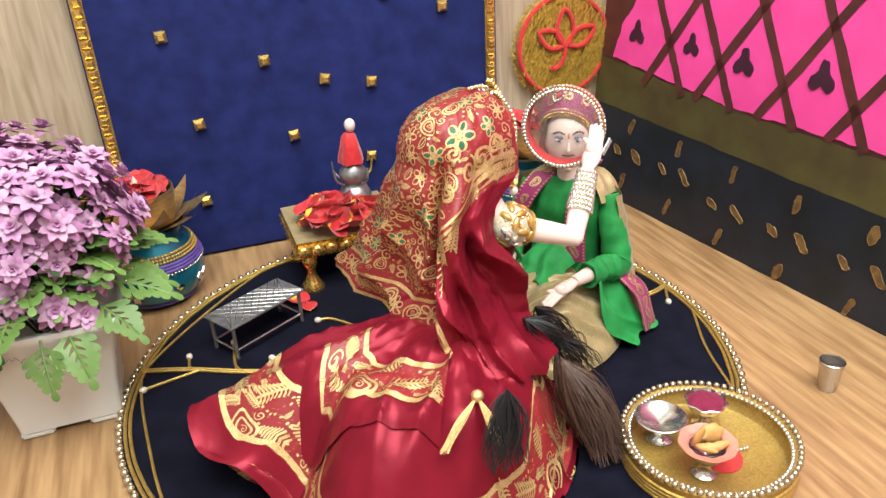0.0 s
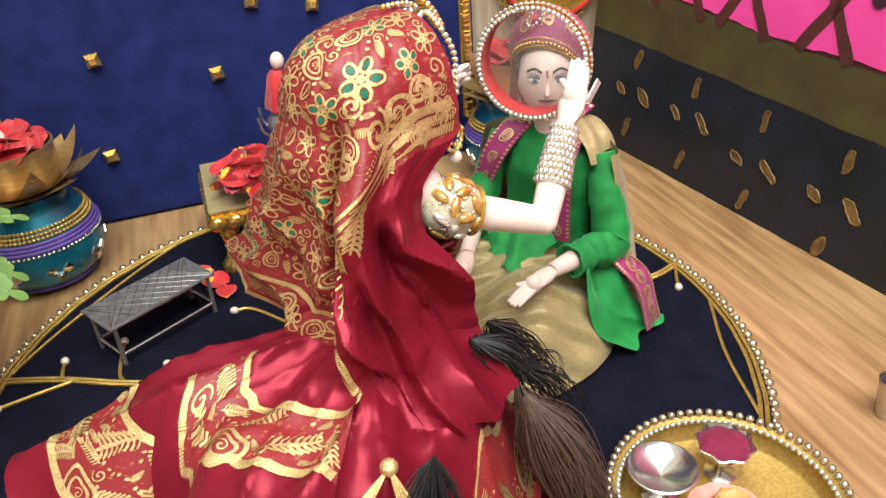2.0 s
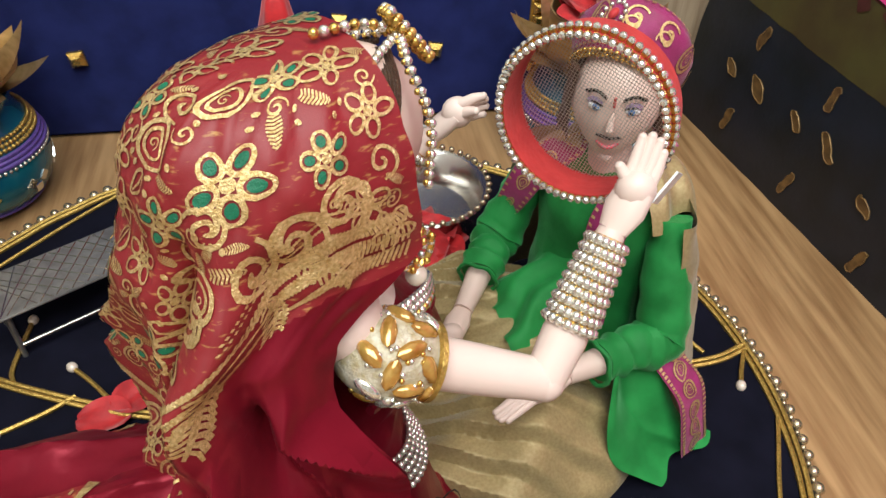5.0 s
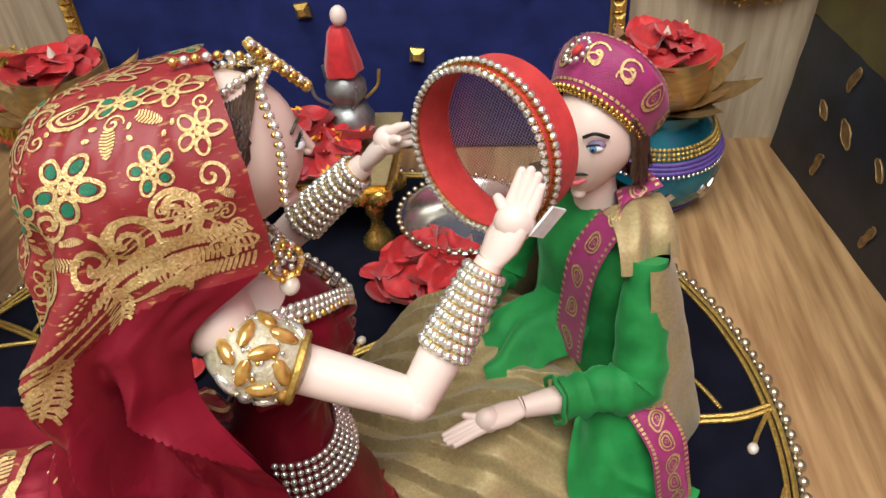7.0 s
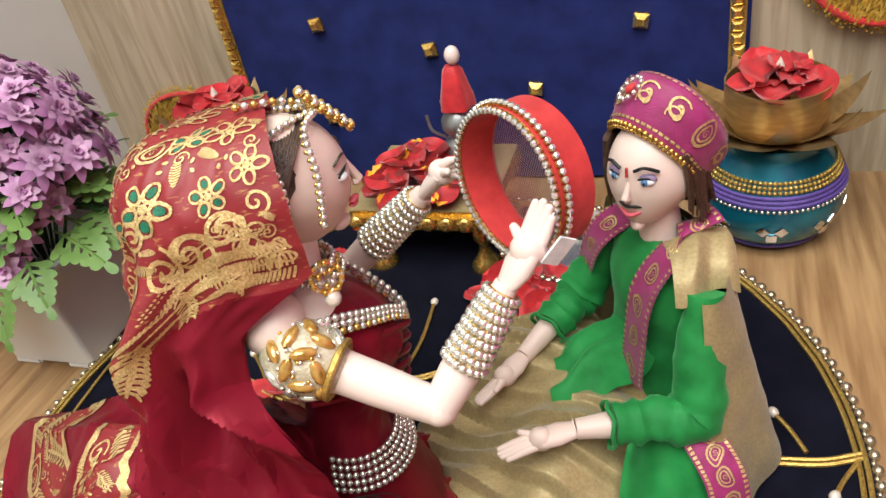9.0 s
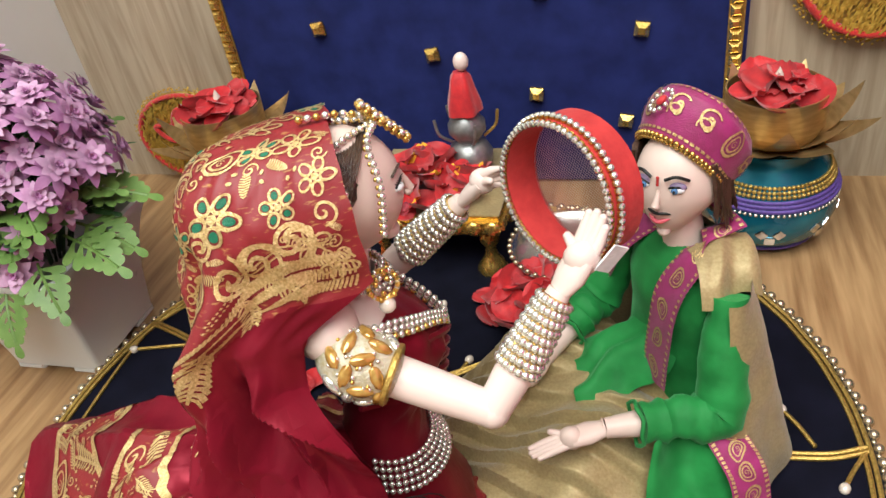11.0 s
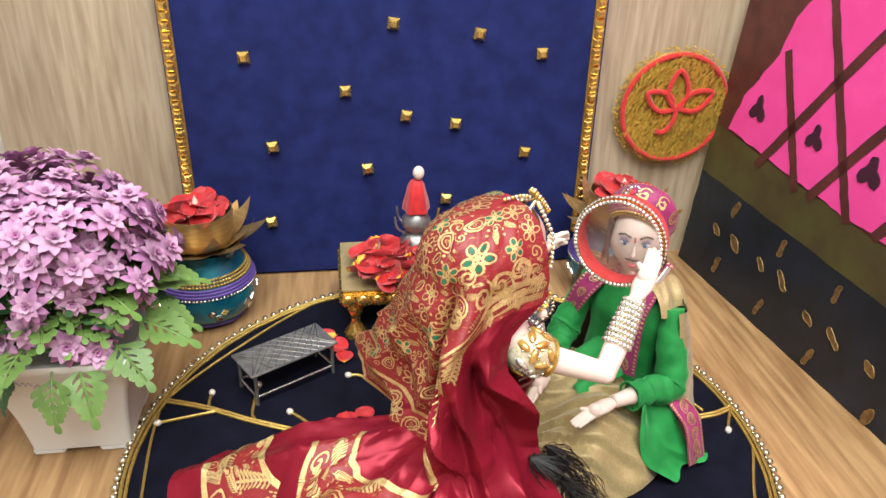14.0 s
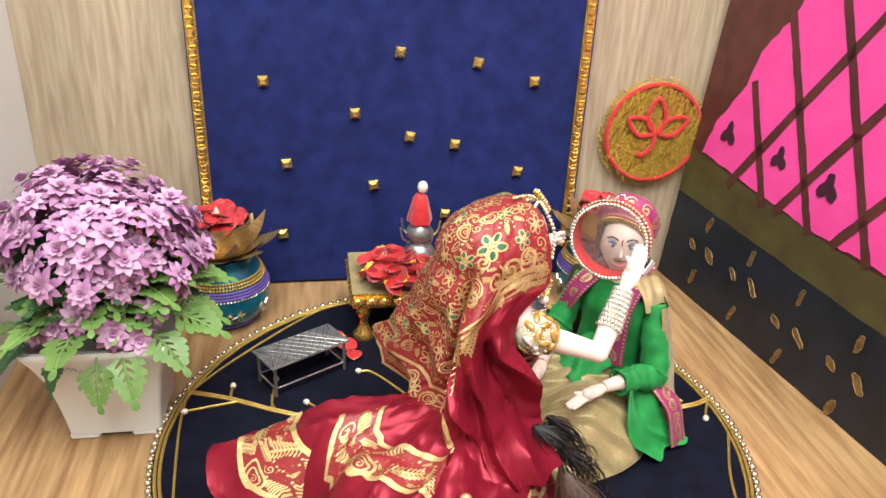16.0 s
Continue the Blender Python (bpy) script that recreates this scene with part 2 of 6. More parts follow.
class Shape:
    """Collects rings, grids and balls of several materials into one mesh."""

    def __init__(self):
        self.v, self.f, self.k, self.mats = [], [], [], []

    def slot(self, mat):
        if mat not in self.mats:
            self.mats.append(mat)
        return self.mats.index(mat)

    def add(self, verts, faces, mat):
        o, s = len(self.v), self.slot(mat)
        self.v += [tuple(p) for p in verts]
        self.f += [tuple(i + o for i in q) for q in faces]
        self.k += [s] * len(faces)
        return o

    def grid(self, fn, nu, nv, mat, closed=False, pick=None):
        """fn(i/nu, j/nv) -> point. pick(u, v) -> material of a face."""
        cols = nu if closed else nu + 1
        o = len(self.v)
        self.v += [tuple(fn(i / nu, j / nv)) for j in range(nv + 1) for i in range(cols)]
        for j in range(nv):
            for i in range(nu):
                a, b = i, (i + 1) % cols
                self.f.append((o + j * cols + a, o + j * cols + b, o + (j + 1) * cols + b, o + (j + 1) * cols + a))
                self.k.append(self.slot(pick((i + 0.5) / nu, (j + 0.5) / nv) if pick else mat))
        return o

    def lathe(self, profile, mat, n=32, at=(0, 0, 0), ripple=None, pick=None):
        """profile: (radius, height) pairs, turned round z."""
        m = len(profile) - 1

        def fn(u, v):
            r, z = profile[min(int(round(v * m)), m)]
            k = 1 + (ripple(u, v) if ripple else 0)
            return (at[0] + r * k * math.cos(u * math.tau), at[1] + r * k * math.sin(u * math.tau), at[2] + z)

        return self.grid(fn, n, m, mat, True, pick)

    def tube(self, pts, radius, mat, n=8, closed=False, flat=1.0, caps=True):
        """A round rod along pts; radius a number or one per point."""
        P = [Vector(p) for p in pts]
        m = len(P)
        rad = radius if isinstance(radius, (list, tuple)) else [radius] * m
        up = Vector((0, 0, 1))
        rows = []
        prev = None
        for i in range(m):
            d = (P[(i + 1) % m] - P[i - 1]) if closed else (P[min(i + 1, m - 1)] - P[max(i - 1, 0)])
            d = d.normalized() if d.length > 1e-9 else Vector((0, 0, 1))
            ref = prev if prev is not None else (up if abs(d.z) < 0.9 else Vector((1, 0, 0)))
            a = (ref - d * ref.dot(d)).normalized()
            prev = a
            b = d.cross(a)
            rows.append([P[i] + (a * math.cos(k * math.tau / n) * flat + b * math.sin(k * math.tau / n)) * rad[i] for k in range(n)])
        verts = [p for r in rows for p in r]
        faces = [(i * n + k, i * n + (k + 1) % n, ((i + 1) % m) * n + (k + 1) % n, ((i + 1) % m) * n + k) for i in range(m if closed else m - 1) for k in range(n)]
        if caps and not closed:
            faces += [tuple(range(n))[::-1], tuple((m - 1) * n + k for k in range(n))]
        return self.add(verts, faces, mat)

    def ball(self, c, r, mat, n=10, m=6, turn=None):
        rx, ry, rz = r if isinstance(r, (list, tuple)) else (r, r, r)
        vs, fs = [], []
        for j in range(m + 1):
            th = math.pi * j / m
            for i in range(n):
                p = Vector((rx * math.sin(th) * math.cos(i * math.tau / n), ry * math.sin(th) * math.sin(i * math.tau / n), rz * math.cos(th)))
                if turn is not None:
                    p = turn @ p
                vs.append((c[0] + p.x, c[1] + p.y, c[2] + p.z))
        for j in range(m):
            for i in range(n):
                fs.append((j * n + i, (j + 1) * n + i, (j + 1) * n + (i + 1) % n, j * n + (i + 1) % n))
        return self.add(vs, fs, mat)

    def box(self, lo, hi, mat, turn=None, bevel=0.0):
        bm = bmesh.new()
        bmesh.ops.create_cube(bm, size=1)
        for v in bm.verts:
            v.co = Vector([(lo[k] + hi[k]) / 2 + v.co[k] * (hi[k] - lo[k]) for k in range(3)])
        if bevel:
            bmesh.ops.bevel(bm, geom=bm.edges[:], offset=bevel, segments=2, affect="EDGES")
        if turn is not None:
            bm.transform(turn)
        bm.verts.index_update()
        o = self.add([v.co for v in bm.verts], [[v.index for v in f.verts] for f in bm.faces], mat)
        bm.free()
        return o

    def sheet(self, outline, thick, mat, place):
        """A flat piece with the 2D outline (convex or star-shaped), thick high, laid by place(x, y, h)."""
        n = len(outline)
        cx, cy = sum(p[0] for p in outline) / n, sum(p[1] for p in outline) / n
        verts = [place(x, y, thick) for x, y in outline] + [place(x, y, 0.0) for x, y in outline] + [place(cx, cy, thick)]
        faces = [(i, (i + 1) % n, 2 * n) for i in range(n)] + [(i, n + i, n + (i + 1) % n, (i + 1) % n) for i in range(n)]
        return self.add(verts, faces, mat)

    def mesh(self, name, smooth=True):
        me = bpy.data.meshes.new(name)
        me.from_pydata(self.v, [], self.f)
        for m in self.mats:
            me.materials.append(m)
        me.polygons.foreach_set("material_index", self.k)
        if smooth:
            me.polygons.foreach_set("use_smooth", [True] * len(self.f))
        bm = bmesh.new()
        bm.from_mesh(me)
        bmesh.ops.recalc_face_normals(bm, faces=bm.faces[:])
        bm.to_mesh(me)
        bm.free()
        if smooth:
            me.set_sharp_from_angle(angle=radians(50))
        me.update()
        return me


def thing(name, label, category, at=(0, 0, 0), group="", kind="", turn=0.0):
    ob = new(name)
    ob.empty_display_size = 0.01
    ob.matrix_world = pose(*at, 0, 0, turn)
    return tagged(ob, label, category, group, kind)


def part(name, shape, parent, label="", smooth=True):
    me = shape if isinstance(shape, bpy.types.Mesh) else shape.mesh(name, smooth)
    ob = new(name, me)
    ob.parent = parent
    return tagged(ob, label)


def solid(name, shape, label, category, group="", kind="", smooth=True):
    return tagged(new(name, shape.mesh(name, smooth)), label, category, group, kind)


def spline(pts, n):
    """n+1 points on a smooth curve through pts."""
    P = [Vector(p) for p in pts]
    P = [P[0] * 2 - P[1]] + P + [P[-1] * 2 - P[-2]]
    out = []
    m = len(pts) - 1
    for k in range(n + 1):
        s = k / n * m
        i = min(int(s), m - 1)
        t = s - i
        a, b, c, d = P[i:i + 4]
        out.append(0.5 * (2 * b + (c - a) * t + (2 * a - 5 * b + 4 * c - d) * t * t + (3 * b - a - 3 * c + d) * t ** 3))
    return out


def smoothstep(a, b, x):
    t = min(max((x - a) / (b - a), 0.0), 1.0)
    return t * t * (3 - 2 * t)


# ---- structure ----
def slab(name, lo, hi, mat, label, bevel=0.0):
    s = Shape()
    s.box(lo, hi, mat, bevel=bevel)
    return solid(name, s, label, name.split("_")[0], kind="structure", smooth=False)


slab("floor", (-0.1148, -0.10, -0.02), (0.75, 0.70, 0.0), M_FLOOR, "honey oak laminate shelf floor with long grain")
slab("wall_back", (-0.1148, 0.70, -0.02), (0.75, 0.72, 0.60), M_WALLWOOD, "pale wood laminate back panel with upright grain")
slab("wall_left", (-0.138, -0.10, -0.02), (-0.115, 0.72, 0.60), M_WHITEWALL, "off-white painted side wall of the niche")
# unseen room shell, added to close the place and bounce the lamp's light
slab("room_floor", (-1.6, -2.0, -0.77), (1.9, 0.9, -0.75), M_PLASTER, "unseen pale room floor added far below the shelf")
slab("wall_west", (-1.62, -2.0, -0.75), (-1.6, 0.9, 1.7), M_PLASTER, "unseen plaster room wall added to bounce light")
slab("wall_east", (1.9, -2.0, -0.75), (1.92, 0.9, 1.7), M_PLASTER, "unseen plaster room wall added to bounce light")
slab("wall_south", (-1.6, -2.02, -0.75), (1.9, -2.0, 1.7), M_PLASTER, "unseen plaster room wall added behind the viewer")
slab("wall_north", (-1.6, 0.9, -0.75), (1.9, 0.92, 1.7), M_PLASTER, "unseen plaster room wall added to bounce light")
slab("ceiling", (-1.6, -2.0, 1.7), (1.9, 0.9, 1.72), M_PLASTER, "unseen white room ceiling added to bounce light")

# ---- painted side panel ----
PANEL_O, PANEL_U = Vector((0.4205, 0.69, 0.0)), Vector((0.1284, -0.9917, 0.0)).normalized()
PANEL_W = Vector((0.0892, 0.0116, 1.0)).normalized()
PANEL_N = PANEL_W.cross(PANEL_U).normalized()
if PANEL_N.x > 0:
    PANEL_N = -PANEL_N


def on_panel(s, h, lift):
    return PANEL_O + PANEL_U * s + PANEL_W * h + PANEL_N * lift


def ragged(pts, step, amp, rnd):
    out = []
    for (x0, y0), (x1, y1) in zip(pts, pts[1:] + pts[:1]):
        n = max(1, int(math.hypot(x1 - x0, y1 - y0) / step))
        for k in range(n):
            out.append((x0 + (x1 - x0) * k / n + rnd.uniform(-amp, amp), y0 + (y1 - y0) * k / n + rnd.uniform(-amp, amp)))
    return out


def build_panel():
    rnd = random.Random(4)
    top = thing("painted_panel", "painted card panel with pink lattice and dark blue base", "panel")
    s = Shape()
    vs = [on_panel(a, b, c) for c in (-0.006, 0.0) for a, b in ((0.0, -0.002), (0.62, -0.002), (0.62, 0.42), (0.0, 0.42))]
    s.add(vs, [(0, 1, 2, 3), (4, 5, 6, 7), (0, 1, 5, 4), (1, 2, 6, 5), (2, 3, 7, 6), (3, 0, 4, 7)], M_BROWN)
    part("board", s, top, "brown painted card", smooth=False)
    s = Shape()
    s.sheet(ragged([(0.0, 0.0), (0.62, 0.0), (0.62, 0.073), (0.3, 0.074), (0.16, 0.077), (0.08, 0.083), (0.0, 0.082)], 0.012, 0.0006, rnd), 0.0005, M_PANELBLUE, on_panel)
    part("base_band", s, top, "blue-black painted base band")
    s = Shape()

    def olive(u, v):
        a, b = [(1 - v) * p + v * q for p, q in zip((u * 0.62, 0.0825 - 0.009 * min(u * 2.2, 1)), (u * 0.62, 0.123 - 0.014 * min(u * 3.4, 1) - 0.002 * u))]
        return on_panel(a, b + rnd.uniform(-0.0006, 0.0006), 0.0007)

    s.grid(olive, 60, 2, M_OLIVE)
    part("olive_band", s, top, "olive painted band")
    # pink field
    s = Shape()
    edge = ragged([(0.018, 0.124), (0.026, 0.152), (0.05, 0.190), (0.056, 0.217), (0.08, 0.248), (0.10, 0.29), (0.16, 0.36), (0.2, 0.415), (0.62, 0.415), (0.62, 0.1085), (0.3, 0.111), (0.16, 0.111), (0.09, 0.117)], 0.006, 0.0009, rnd)
    s.sheet(edge, 0.0009, M_PINK, on_panel)
    part("pink_field", s, top, "bright pink painted field")

    def stroke(a, b, w):
        q = Shape()
        d = Vector((b[0] - a[0], b[1] - a[1], 0)).normalized()
        n = Vector((-d.y, d.x, 0))
        m = 26
        L = []
        R = []
        for k in range(m + 1):
            x, y = a[0] + (b[0] - a[0]) * k / m, a[1] + (b[1] - a[1]) * k / m
            e1, e2 = w * (1 + rnd.uniform(-0.13, 0.13)), w * (1 + rnd.uniform(-0.13, 0.13))
            L.append(on_panel(x + n.x * e1, y + n.y * e1, 0.0014))
            R.append(on_panel(x - n.x * e2, y - n.y * e2, 0.0014))
        q.add(L + R, [(k, k + 1, m + 2 + k, m + 1 + k) for k in range(m)], M_BROWN)
        part("lattice_stroke", q, top)

    for k, x in enumerate((0.107, 0.158, 0.214, 0.268, 0.325, 0.38, 0.435, 0.49, 0.545, 0.6)):
        h = min(0.195 + 0.055 * k, 0.41)
        stroke((x, 0.108), (x - 0.56 * (h - 0.108), h), 0.0036)
    for x in (0.061, 0.120, 0.181, 0.240, 0.300, 0.36, 0.42, 0.48, 0.54):
        stroke((x, 0.109), (min(x + 0.18, 0.61), 0.109 + 1.52 * (min(x + 0.18, 0.61) - x)), 0.0036)
    # plum spade marks
    for x, y in ((0.046, 0.148), (0.109, 0.148), (0.162, 0.1445), (0.227, 0.147), (0.285, 0.147), (0.34, 0.147)):
        q = Shape()
        pts = []
        k0 = rnd.uniform(0.85, 1.1)
        for k in range(36):
            a = k / 36 * math.tau
            r = 0.0074 * k0 * (1 + 0.36 * math.cos(3 * (a - math.pi / 2)) + 0.12 * math.cos(2 * a)) * (1 + rnd.uniform(-0.06, 0.06))
            pts.append((x + r * math.cos(a) * 0.95, y + r * math.sin(a) * 1.25))
        q.sheet(pts, 0.0017, M_PLUM, on_panel)
        part("spade_mark", q, top)
    # bronze dabs in sprays of four
    for k in range(10):
        x0 = 0.052 + 0.0585 * k
        for dx, dy, tilt, sz in ((0.0025, 0.070 - 0.0033 * min(k, 3), 78, 1.0), (-0.0125, 0.0455 - 0.0105 * (k > 1), -35, 0.85), (0.0125, 0.0455 - 0.0105 * (k > 1), -40, 1.15), (-0.001, 0.0195 - 0.0042 * min(k, 3), 70, 1.05)):
            q = Shape()
            pts = []
            c, sn = math.cos(radians(tilt)), math.sin(radians(tilt))
            wob = rnd.uniform(0, 6)
            for j in range(18):
                a = j / 18 * math.tau
                px = 0.0072 * sz * math.cos(a)
                py = 0.0033 * sz * math.sin(a) * (0.84 + 0.30 * math.cos(2 * a + wob)) + rnd.uniform(-0.0006, 0.0006)
                pts.append((x0 + dx + px * c - py * sn, max(dy + px * sn + py * c, 0.001)))
            q.sheet(pts, 0.0012, M_DAB, on_panel)
            q.tube([on_panel(x, y, 0.0013) for x, y in pts], 0.0003, M_DABRIM, 5)
            part("paint_dab", q, top)


# ---- velvet board with gold studs ----
def stud_mesh(size):
    s = Shape()
    h = size / 2
    s.add([(-h, 0, -h), (h, 0, -h), (h, 0, h), (-h, 0, h), (-h, -size * 0.25, -h), (h, -size * 0.25, -h), (h, -size * 0.25, h), (-h, -size * 0.25, h),
           (-h * 0.45, -size * 0.6, -h * 0.45), (h * 0.45, -size * 0.6, -h * 0.45), (h * 0.45, -size * 0.6, h * 0.45), (-h * 0.45, -size * 0.6, h * 0.45)],
          [(0, 1, 5, 4), (1, 2, 6, 5), (2, 3, 7, 6), (3, 0, 4, 7), (4, 5, 9, 8), (5, 6, 10, 9), (6, 7, 11, 10), (7, 4, 8, 11), (8, 9, 10, 11)], M_GOLD)
    return s.mesh("stud", smooth=False)


def build_board():
    rnd = random.Random(7)
    top = thing("velvet_board", "deep blue velvet board edged with gold studs", "backdrop board")
    s = Shape()
    s.box((0.008, 0.691, 0.001), (0.330, 0.698, 0.40), M_VELVET, bevel=0.002)
    part("board", s, top, "deep blue velvet")
    me, small = stud_mesh(0.0066), stud_mesh(0.0084)
    for x in (0.0135, 0.3235):
        s = Shape()
        s.box((x - 0.0042, 0.6896, 0.03), (x + 0.0042, 0.6909, 0.399), M_GOLDCORD)
        part("trim_strip", s, top, "gold edging tape", smooth=False)
        for k in range(52):
            o = part("stud", me, top)
            o.location = (x + rnd.uniform(-0.0005, 0.0005), 0.6896, 0.033 + k * 0.00705)
            o.rotation_euler = (0, radians(rnd.uniform(-6, 6)), 0)
    for x, z in ((0.064, 0.180), (0.171, 0.203), (0.234, 0.195), (0.282, 0.180), (0.135, 0.154), (0.180, 0.134), (0.218, 0.127), (0.079, 0.112),
                 (0.150, 0.092), (0.073, 0.049), (0.274, 0.102), (0.212, 0.064), (0.205, 0.252), (0.105, 0.255), (0.265, 0.045), (0.06, 0.31), (0.16, 0.32), (0.26, 0.30), (0.13, 0.37)):
        o = part("stud", small, top)
        o.location = (x, 0.6908, z)
        o.rotation_euler = (0, radians(rnd.uniform(-10, 10)), 0)


def build_wall_ornament(at):
    rnd = random.Random(9)
    top = thing("wall_ornament", "round gold tinsel ornament with red fuzzy trim", "ornament", at, "tinsel ornaments")
    s = Shape()
    s.lathe([(0.0, 0.0), (0.043, 0.0), (0.045, 0.002), (0.043, 0.005), (0.0, 0.0055)], M_THALI, 48)
    me = s.mesh("disc")
    o = part("disc", me, top, "gold tinsel disc")
    o.rotation_euler = (radians(90), 0, 0)
    s = Shape()
    for k in range(1500):
        a, r = rnd.uniform(0, math.tau), 0.042 * math.sqrt(rnd.random())
        x, z = r * math.cos(a), r * math.sin(a)
        d = radians(70 + rnd.uniform(-28, 28))
        L = rnd.uniform(0.004, 0.009)
        y = -0.0055 - rnd.random() * 0.0025
        dx, dz, w = math.cos(d) * L / 2, math.sin(d) * L / 2, 0.00055
        s.add([(x - dx - w, y, z - dz), (x - dx + w, y, z - dz), (x + dx + w, y - 0.001, z + dz), (x + dx - w, y - 0.001, z + dz)], [(0, 1, 2, 3)], M_TINSEL)
    for k in range(520):
        a = rnd.uniform(0, math.tau)
        r = 0.0450 + rnd.uniform(0, 0.0042)
        s.ball((r * math.cos(a), -0.003 + rnd.uniform(-0.002, 0.002), r * math.sin(a)), 0.0007, M_TINSEL, 5, 3)
    o = part("tinsel", s, top, "loose gold tinsel strands")
    o["kind"] = "stuff"
    s = Shape()
    s.tube([(0.0425 * math.cos(k / 64 * math.tau), -0.006, 0.0425 * math.sin(k / 64 * math.tau)) for k in range(64)], 0.0023, M_FUZZ, 8, closed=True)
    part("trim_ring", s, top, "red fuzzy ring")
    s = Shape()
    for ang, L, w, c in ((92, 0.024, 0.006, (0.0, 0.0)), (150, 0.021, 0.0055, (-0.001, 0.0)), (28, 0.022, 0.0055, (0.002, 0.0))):
        a = radians(ang)
        loop = [(0, 0), (L * 0.35, w), (L * 0.72, w * 0.8), (L, 0), (L * 0.72, -w * 0.8), (L * 0.35, -w), (0, 0)]
        pts = spline([(c[0] + p * math.cos(a) - q * math.sin(a), -0.0095, c[1] + p * math.sin(a) + q * math.cos(a)) for p, q in loop], 30)
        s.tube(pts, 0.0016, M_FUZZ, 7)
    s.tube(spline([(0, -0.0095, 0), (-0.001, -0.0095, -0.008), (-0.006, -0.0095, -0.014), (-0.011, -0.0095, -0.0135)], 14), 0.0016, M_FUZZ, 7)
    part("leaf_motif", s, top, "red fuzzy three-leaf motif").scale = (1.3, 1.0, 1.3)
    return top


# ---- round velvet mat ----
MAT_C, MAT_R = (0.186, 0.474), 0.187


def build_mat():
    top = thing("velvet_mat", "round navy velvet mat edged with bronze pearls and gold cord", "mat", (*MAT_C, 0))
    s = Shape()
    prof = [(0.0, 0.0035)] + [(MAT_R * k / 12, 0.0035) for k in range(1, 12)] + [(MAT_R - 0.001, 0.0032), (MAT_R, 0.0018), (MAT_R - 0.001, 0.0004), (0.0, 0.0004)]
    s.lathe(prof, M_MATVELVET, 128)
    part("cloth", s, top, "navy velvet")
    for rr, rad in ((MAT_R - 0.0025, 0.0011), (MAT_R - 0.0052, 0.0011)):
        s = Shape()
        s.tube([(rr * math.cos(k / 200 * math.tau), rr * math.sin(k / 200 * math.tau) + 0.0004 * math.sin(k * 1.3), 0.0042) for k in range(200)], rad, M_GOLDCORD, 6, closed=True)
        part("cord", s, top, "twisted gold cord")
    rnd = random.Random(3)
    # inner cord that wanders away from the edge
    for a0, a1 in ((165, 205), (118, 160), (325, 352)):
        s = Shape()
        pts = []
        for k in range(21):
            a = radians(a0 + (a1 - a0) * k / 20)
            r = MAT_R - 0.006 - 0.008 * math.sin(math.pi * k / 20)
            pts.append((r * math.cos(a), r * math.sin(a), 0.0044))
        s.tube(pts, 0.0009, M_GOLDCORD, 6)
        part("inner_cord", s, top, "thin gold cord")
    b = Shape()
    b.ball((0, 0, 0), 0.00255, M_PEARL, 14, 9)
    me = b.mesh("pearl")
    n = 168
    for k in range(n):
        a = k / n * math.tau
        o = part("pearl", me, top)
        o.location = ((MAT_R + 0.0012) * math.cos(a), (MAT_R + 0.0012) * math.sin(a), 0.0030)
        z = rnd.uniform(0.86, 1.05)
        o.scale = (z, z, z)
    b = Shape()
    b.ball((0, 0, 0), 0.0013, M_PEARL, 8, 6)
    me = b.mesh("seed_bead")
    for k in range(n):
        a = (k + 0.5) / n * math.tau
        o = part("seed_bead", me, top)
        o.location = ((MAT_R + 0.0004) * math.cos(a), (MAT_R + 0.0004) * math.sin(a), 0.0026)
    bud = Shape()
    bud.ball((0, 0, 0), (0.0026, 0.0022, 0.0022), M_CREAM, 10, 7)
    budm = bud.mesh("bud")

    def branch(stem, twigs):
        q = Shape()
        f = lambda p: (p[0] - MAT_C[0], p[1] - MAT_C[1], 0.0046)
        for off in (-0.0012, 0.0012):
            q.tube([(p[0], p[1] + off, p[2]) for p in spline([f(p) for p in stem], 24)], 0.0010, M_GOLDCORD, 6)
        for tw in twigs:
            q.tube(spline([f(p) for p in tw], 14), 0.0010, M_GOLDCORD, 6)
            o = part("bud", budm, top, "cream bud bead")
            o.location = f(tw[-1])
            o.rotation_euler = (0, 0, math.atan2(tw[-1][1] - tw[-2][1], tw[-1][0] - tw[-2][0]))
        part("branch", q, top, "gold cord branch")

    branch([(0.011, 0.532), (0.04, 0.521), (0.075, 0.503), (0.12, 0.485), (0.16, 0.478)],
           [[(0.05, 0.516), (0.041, 0.522), (0.041, 0.536)], [(0.045, 0.517), (0.03, 0.514), (0.012, 0.510)], [(0.095, 0.497), (0.085, 0.490), (0.069, 0.482)],
            [(0.07, 0.507), (0.068, 0.515), (0.070, 0.541)], [(0.112, 0.489), (0.10, 0.503), (0.091, 0.512)]])
    branch([(0.369, 0.486), (0.355, 0.481), (0.335, 0.479)], [[(0.368, 0.484), (0.362, 0.474), (0.358, 0.466)], [(0.35, 0.485), (0.345, 0.495), (0.339, 0.504)]])
    branch([(0.165, 0.50), (0.185, 0.505), (0.21, 0.52)], [[(0.175, 0.503), (0.178, 0.53), (0.176, 0.560)], [(0.19, 0.507), (0.196, 0.512), (0.199, 0.52)], [(0.168, 0.5), (0.14, 0.54), (0.128, 0.545)]])


